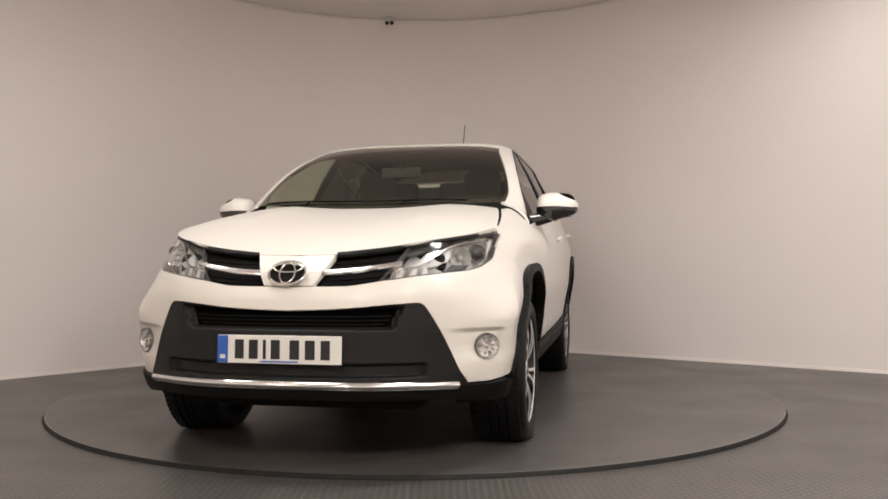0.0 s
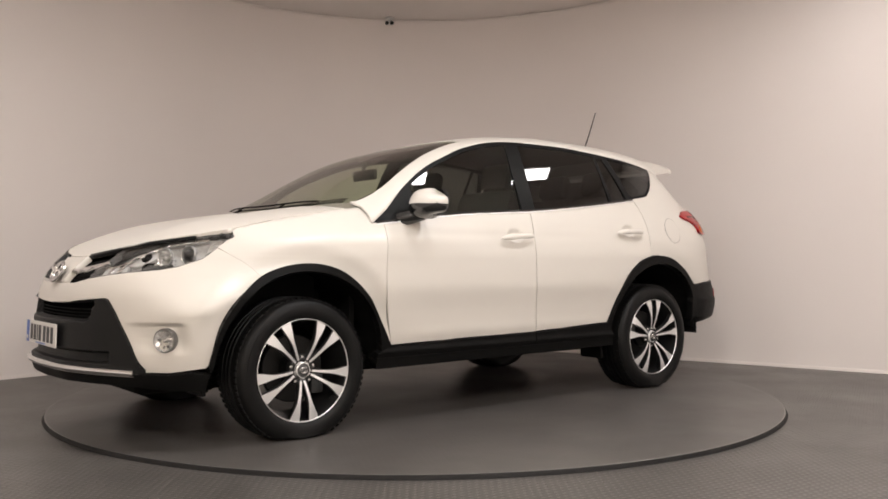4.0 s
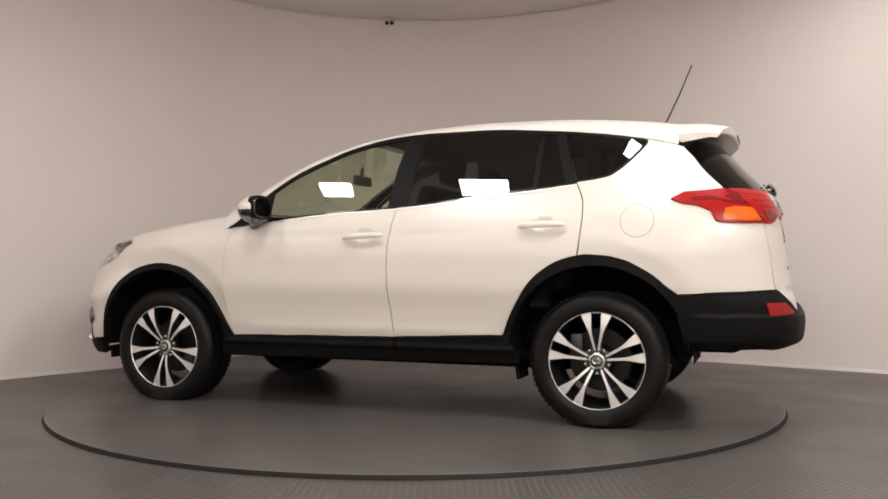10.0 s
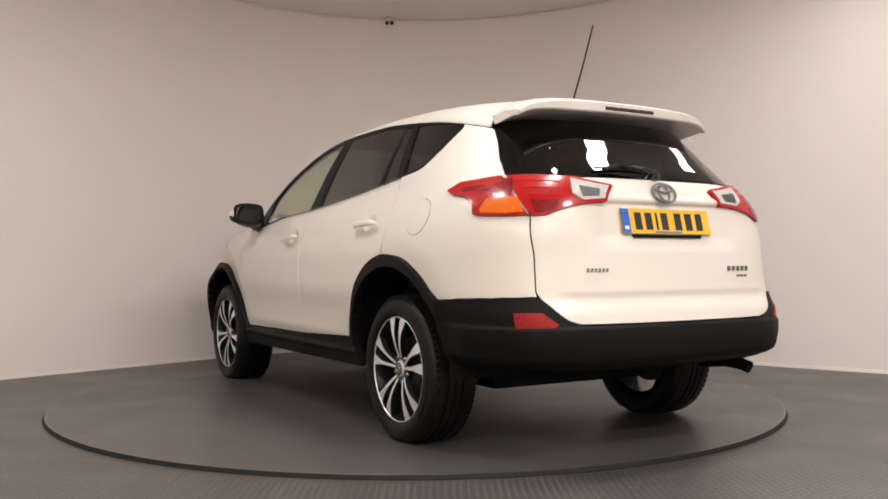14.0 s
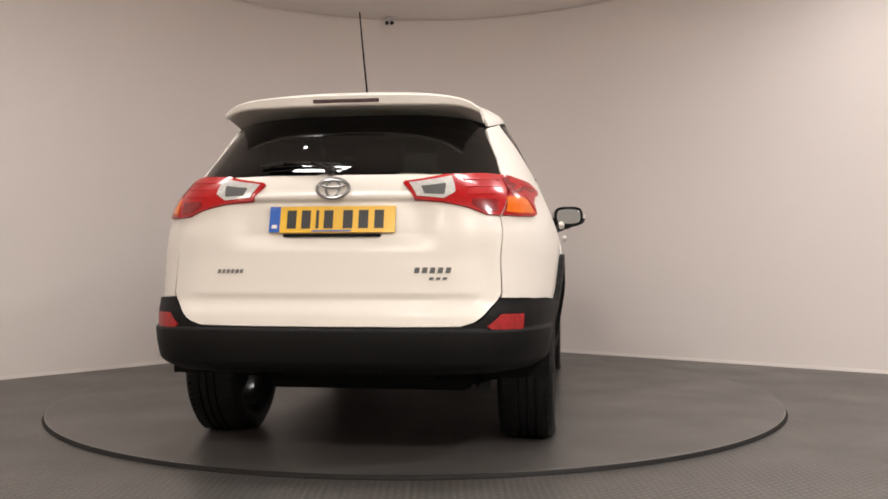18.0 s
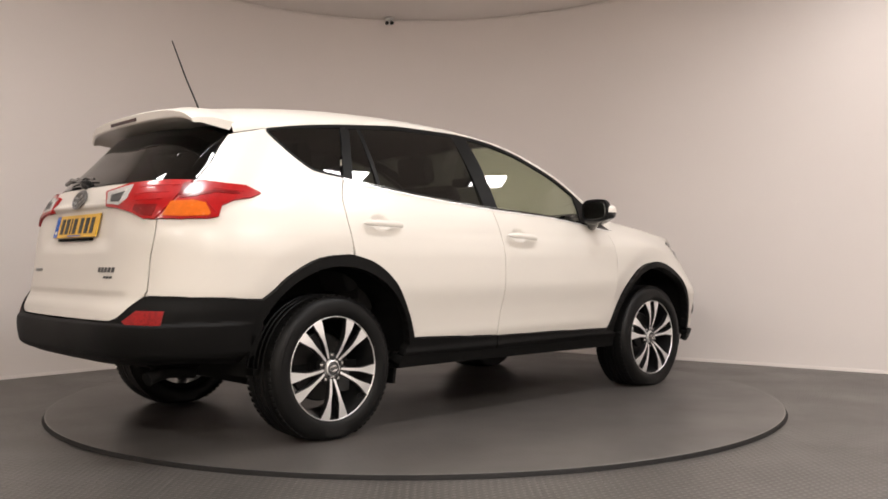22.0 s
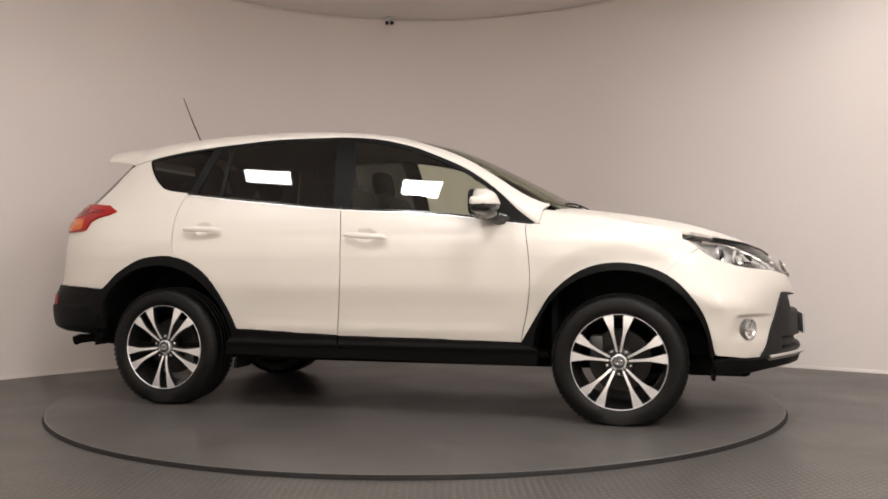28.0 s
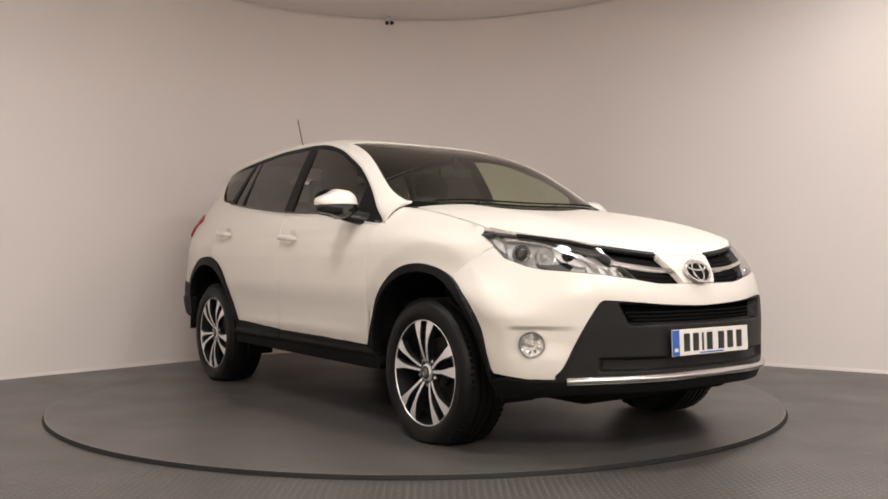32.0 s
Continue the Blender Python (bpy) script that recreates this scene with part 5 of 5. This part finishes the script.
    add_lathe(bm, [(.075, .02), (.07, -.004), (.052, -.010), (.045, -.008)], 40, Matrix.Translation((0, 0, -w2 + .028)))
    part("hub", bm, M_RIMBLACK, rim, smooth=True)
    bm = bmesh.new()
    add_lathe(bm, [(.040, .02), (.038, -.012), (.033, -.016)], 32, Matrix.Translation((0, 0, -w2 + .026)))
    part("hub_ring", bm, M_ALLOY, rim, smooth=True)
    bm = bmesh.new()
    add_lathe(bm, [(.033, -.014), (.025, -.017), (.0005, -.018)], 32, Matrix.Translation((0, 0, -w2 + .026)))
    cap = part("hub_cap", bm, M_GREY, rim, smooth=True)
    bm = bmesh.new()
    for a, b in ((.020, .014), (.008, .012)):
        add_tube(bm, [(a * math.cos(t), b * math.sin(t), -w2 + .007) for t in np.linspace(0, 2 * math.pi, 25)], .0022, 6)
    part("hub_emblem", bm, M_CHROME, rim, smooth=True)
    # face along -z becomes outwards; a pair of spokes points down
    for x, s, turn in places:
        m = pose(x, s * (TRACK - (.030 if x > 0 else .042)), hub, 90 * s, 0, 0) @ pose(0, 0, 0, 0, 0, turn)
        w = copy_thing(proto, m)
        w.parent = car
    for o in [*proto.children_recursive, proto]:
        bpy.data.objects.remove(o)


def build_mirrors(doors):
    for k, s in enumerate((1, -1)):
        par = doors["front_door"][k]

        def shell(name, z0, z1, mat, label=""):
            bm = bmesh.new()
            rings = []
            n, mth = 12, 22
            for i in range(n + 1):
                v = z0 + (z1 - z0) * i / n
                e = (1 - abs(v) ** 3.2) ** (1 / 3.2) if abs(v) < 1 else 0.0
                ring = []
                for j in range(mth):
                    t = 2 * math.pi * j / mth
                    c, q = math.cos(t), math.sin(t)
                    cx = math.copysign(abs(c) ** .8, c)
                    cy = math.copysign(abs(q) ** .62, q)
                    reach = .104 * (1 - .35 * max(0, cy)) * (1 - .25 * max(0, v))
                    x = .616 + (reach * e * cx if c > 0 else .046 * e * cx)
                    y = s * (.958 + .116 * e * cy + .006 * v)
                    ring.append(bm.verts.new((x, y, 1.168 + (.080 - .030 * max(0, cy)) * v - .006 * max(0, cy))))
                rings.append(ring)
            for a, b in zip(rings, rings[1:]):
                for j in range(mth):
                    bm.faces.new((a[j], a[(j + 1) % mth], b[(j + 1) % mth], b[j]))
            bm.faces.new(rings[0])
            bm.faces.new(rings[-1])
            return part(name, bm, mat, par, label, smooth=True)
        body = shell("door_mirror", -.995, -.02, M_GLOSS, "door mirror with white cap and gloss black base")
        shellcap = shell("cap", -.01, .995, M_PAINT)
        shellcap.parent = body
        def oval(name, mat, x0, x1, hw, hh):
            bm = bmesh.new()
            rings = []
            for x, k in ((x0, .96), (x0 + .003, 1.0), (x1, 1.0)):
                ring = []
                for i in range(32):
                    t = 2 * math.pi * i / 32
                    c, q = math.cos(t), math.sin(t)
                    ring.append(bm.verts.new((x, s * (.957 + k * hw * math.copysign(abs(c) ** .6, c)), 1.176 + k * hh * math.copysign(abs(q) ** .6, q))))
                rings.append(ring)
            for a, b in zip(rings, rings[1:]):
                for i in range(32):
                    bm.faces.new((a[i], a[(i + 1) % 32], b[(i + 1) % 32], b[i]))
            bm.faces.new(rings[0])
            part(name, bm, mat, body, smooth=True)
        oval("surround", M_SATIN, .574, .604, .100, .069)
        oval("glass", M_MIRROR, .570, .580, .084, .053)
        bm = bmesh.new()
        add_tube(bm, [(.73, s * .785, 1.082), (.69, s * .85, 1.095), (.64, s * .91, 1.112), (.62, s * .96, 1.13)], [.042, .038, .034, .026], 12)
        part("arm", bm, M_GLOSS, body, smooth=True)
        bm = bmesh.new()
        add_box(bm, .632, s * 1.050, 1.166, .07, .03, .010, .004)
        part("indicator", bm, M_CHROME, body)


def build_inside():
    # dark linings behind doors and under the floor, dashboard, seats, wheel
    for s in (1, -1):
        line = [(.82, .40), (.85, .86), (.95, .90), (.95, 1.02), (.3, 1.10), (-.3, 1.13), (-1.2, 1.22), (-1.6, 1.26), (-1.95, 1.18), (-1.95, .96), (-.86, .96), (-.80, .42)]
        bm = bmesh.new()
        vs = [bm.verts.new((x, s * (side_y(x, min(z, 1.2)) - .07), z)) for x, z in line]
        bm.faces.new(vs)
        part("door_lining", bm, M_TRIM, car)
    bm = bmesh.new()
    add_box(bm, -.38, 0, .36, 2.66, 1.5, .03)
    add_box(bm, .98, 0, .7, .03, 1.5, .66)
    part("floor_pan", bm, M_MATT, car)
    bm = bmesh.new()
    add_box(bm, 1.55, 0, .72, .9, 1.2, .36, .03)
    part("engine_cover", bm, M_MATT, car)
    bm = bmesh.new()
    add_box(bm, -2.05, 0, .70, .05, 1.15, .5, .02)
    part("tailgate_lining", bm, M_MATT, car)
    bm = bmesh.new()
    add_box(bm, .74, 0, .98, .48, 1.40, .22, .07)
    dash = part("dashboard", bm, M_TRIM, car, smooth=True)
    bm = bmesh.new()
    pts = [Vector((.17 * math.cos(t), .17 * math.sin(t), 0)) for t in np.linspace(0, 2 * math.pi, 33)]
    m = pose(.42, -.36, 1.02, 0, -62, 0)
    add_tube(bm, [m @ p for p in pts], .014, 8)
    add_tube(bm, [m @ Vector((-.16, 0, 0)), m @ Vector((.16, 0, 0))], .014, 8)
    add_tube(bm, [m @ Vector((0, .16, 0)), m @ Vector((0, 0, -.03)), m @ Vector((0, -.16, 0))], .014, 8)
    add_tube(bm, [m @ Vector((0, 0, -.01)), (.62, -.36, .95)], .035, 8)
    part("steering_wheel", bm, M_TRIM, car, smooth=True)
    bm = bmesh.new()
    add_box(bm, .40, 0, 1.40, .03, .24, .065, .012)
    add_tube(bm, [(.41, 0, 1.42), (.40, 0, 1.49)], .012, 8)
    part("interior_mirror", bm, M_TRIM, car, smooth=True)

    def seat(x, y, w, name="seat", heads=(0,)):
        bm = bmesh.new()
        add_box(bm, x + .05, y, .68, .52, w, .16, .05)
        st = part(name, bm, M_SEAT, car, "dark cloth seat", smooth=True)
        bm = bmesh.new()
        add_box(bm, 0, 0, .30, .13, w, .62, .05, pose(x - .22, y, .72, 0, -18, 0))
        part("backrest", bm, M_SEAT, st, smooth=True)
        for hy in heads:
            bm = bmesh.new()
            add_box(bm, 0, 0, .10, .10, .26, .18, .045, pose(x - .44, y + hy, 1.30, 0, -12, 0))
            add_tube(bm, [(x - .42, y + hy - .05, 1.24), (x - .445, y + hy - .05, 1.36)], .007, 6)
            add_tube(bm, [(x - .42, y + hy + .05, 1.24), (x - .445, y + hy + .05, 1.36)], .007, 6)
            part("headrest", bm, M_SEAT, st, smooth=True)
    seat(.08, .37, .52)
    seat(.08, -.37, .52)
    seat(-.82, 0, 1.30, "rear_seat", (-.42, 0, .42))
    # headlining
    hl = [(x, a) for x, a in ((.07, 0), (.05, 62), (.0, 86), (-1.6, 86), (-1.6, 0))]
    panel("headlining", hl + [(u, -v) for u, v in hl[::-1]], on_roof, M_LINING, car, du=.1, dv=10, d=-.03, depth=.002, gap=0)


doors = build_flanks()
build_cladding()
build_top()
build_spoiler()
build_windows(doors)
build_front()
build_rear()
build_wheels(1, .344, ((HUB_F, 1, 180),))
build_wheels(-1, .344, ((HUB_F, -1, 180),))
build_wheels(-1, .357, ((HUB_R, 1, 0),))
build_wheels(1, .357, ((HUB_R, -1, 0),))
build_mirrors(doors)
build_inside()


# ---- motion ----
TURN = [(0.0, -103.43), (2.0, -123.06), (4.0, -143.04), (6.0, -163.15), (8.0, -182.97), (10.0, -202.46), (12.0, -222.0), (14.0, -240.98), (16.0, -260.36), (18.0, -279.43), (20.0, -298.58), (22.0, -318.18), (24.0, -337.56), (26.0, -357.31), (28.0, -376.9), (30.0, -396.41), (32.0, -415.7)]


def motions():
    rows = [(t, pose(0, 0, 0, 0, 0, a)) for t, a in TURN]
    walk(turntable, rows)
    walk(car, [(t, m @ pose(0.0127, -0.0115, 0)) for t, m in rows])


motions()
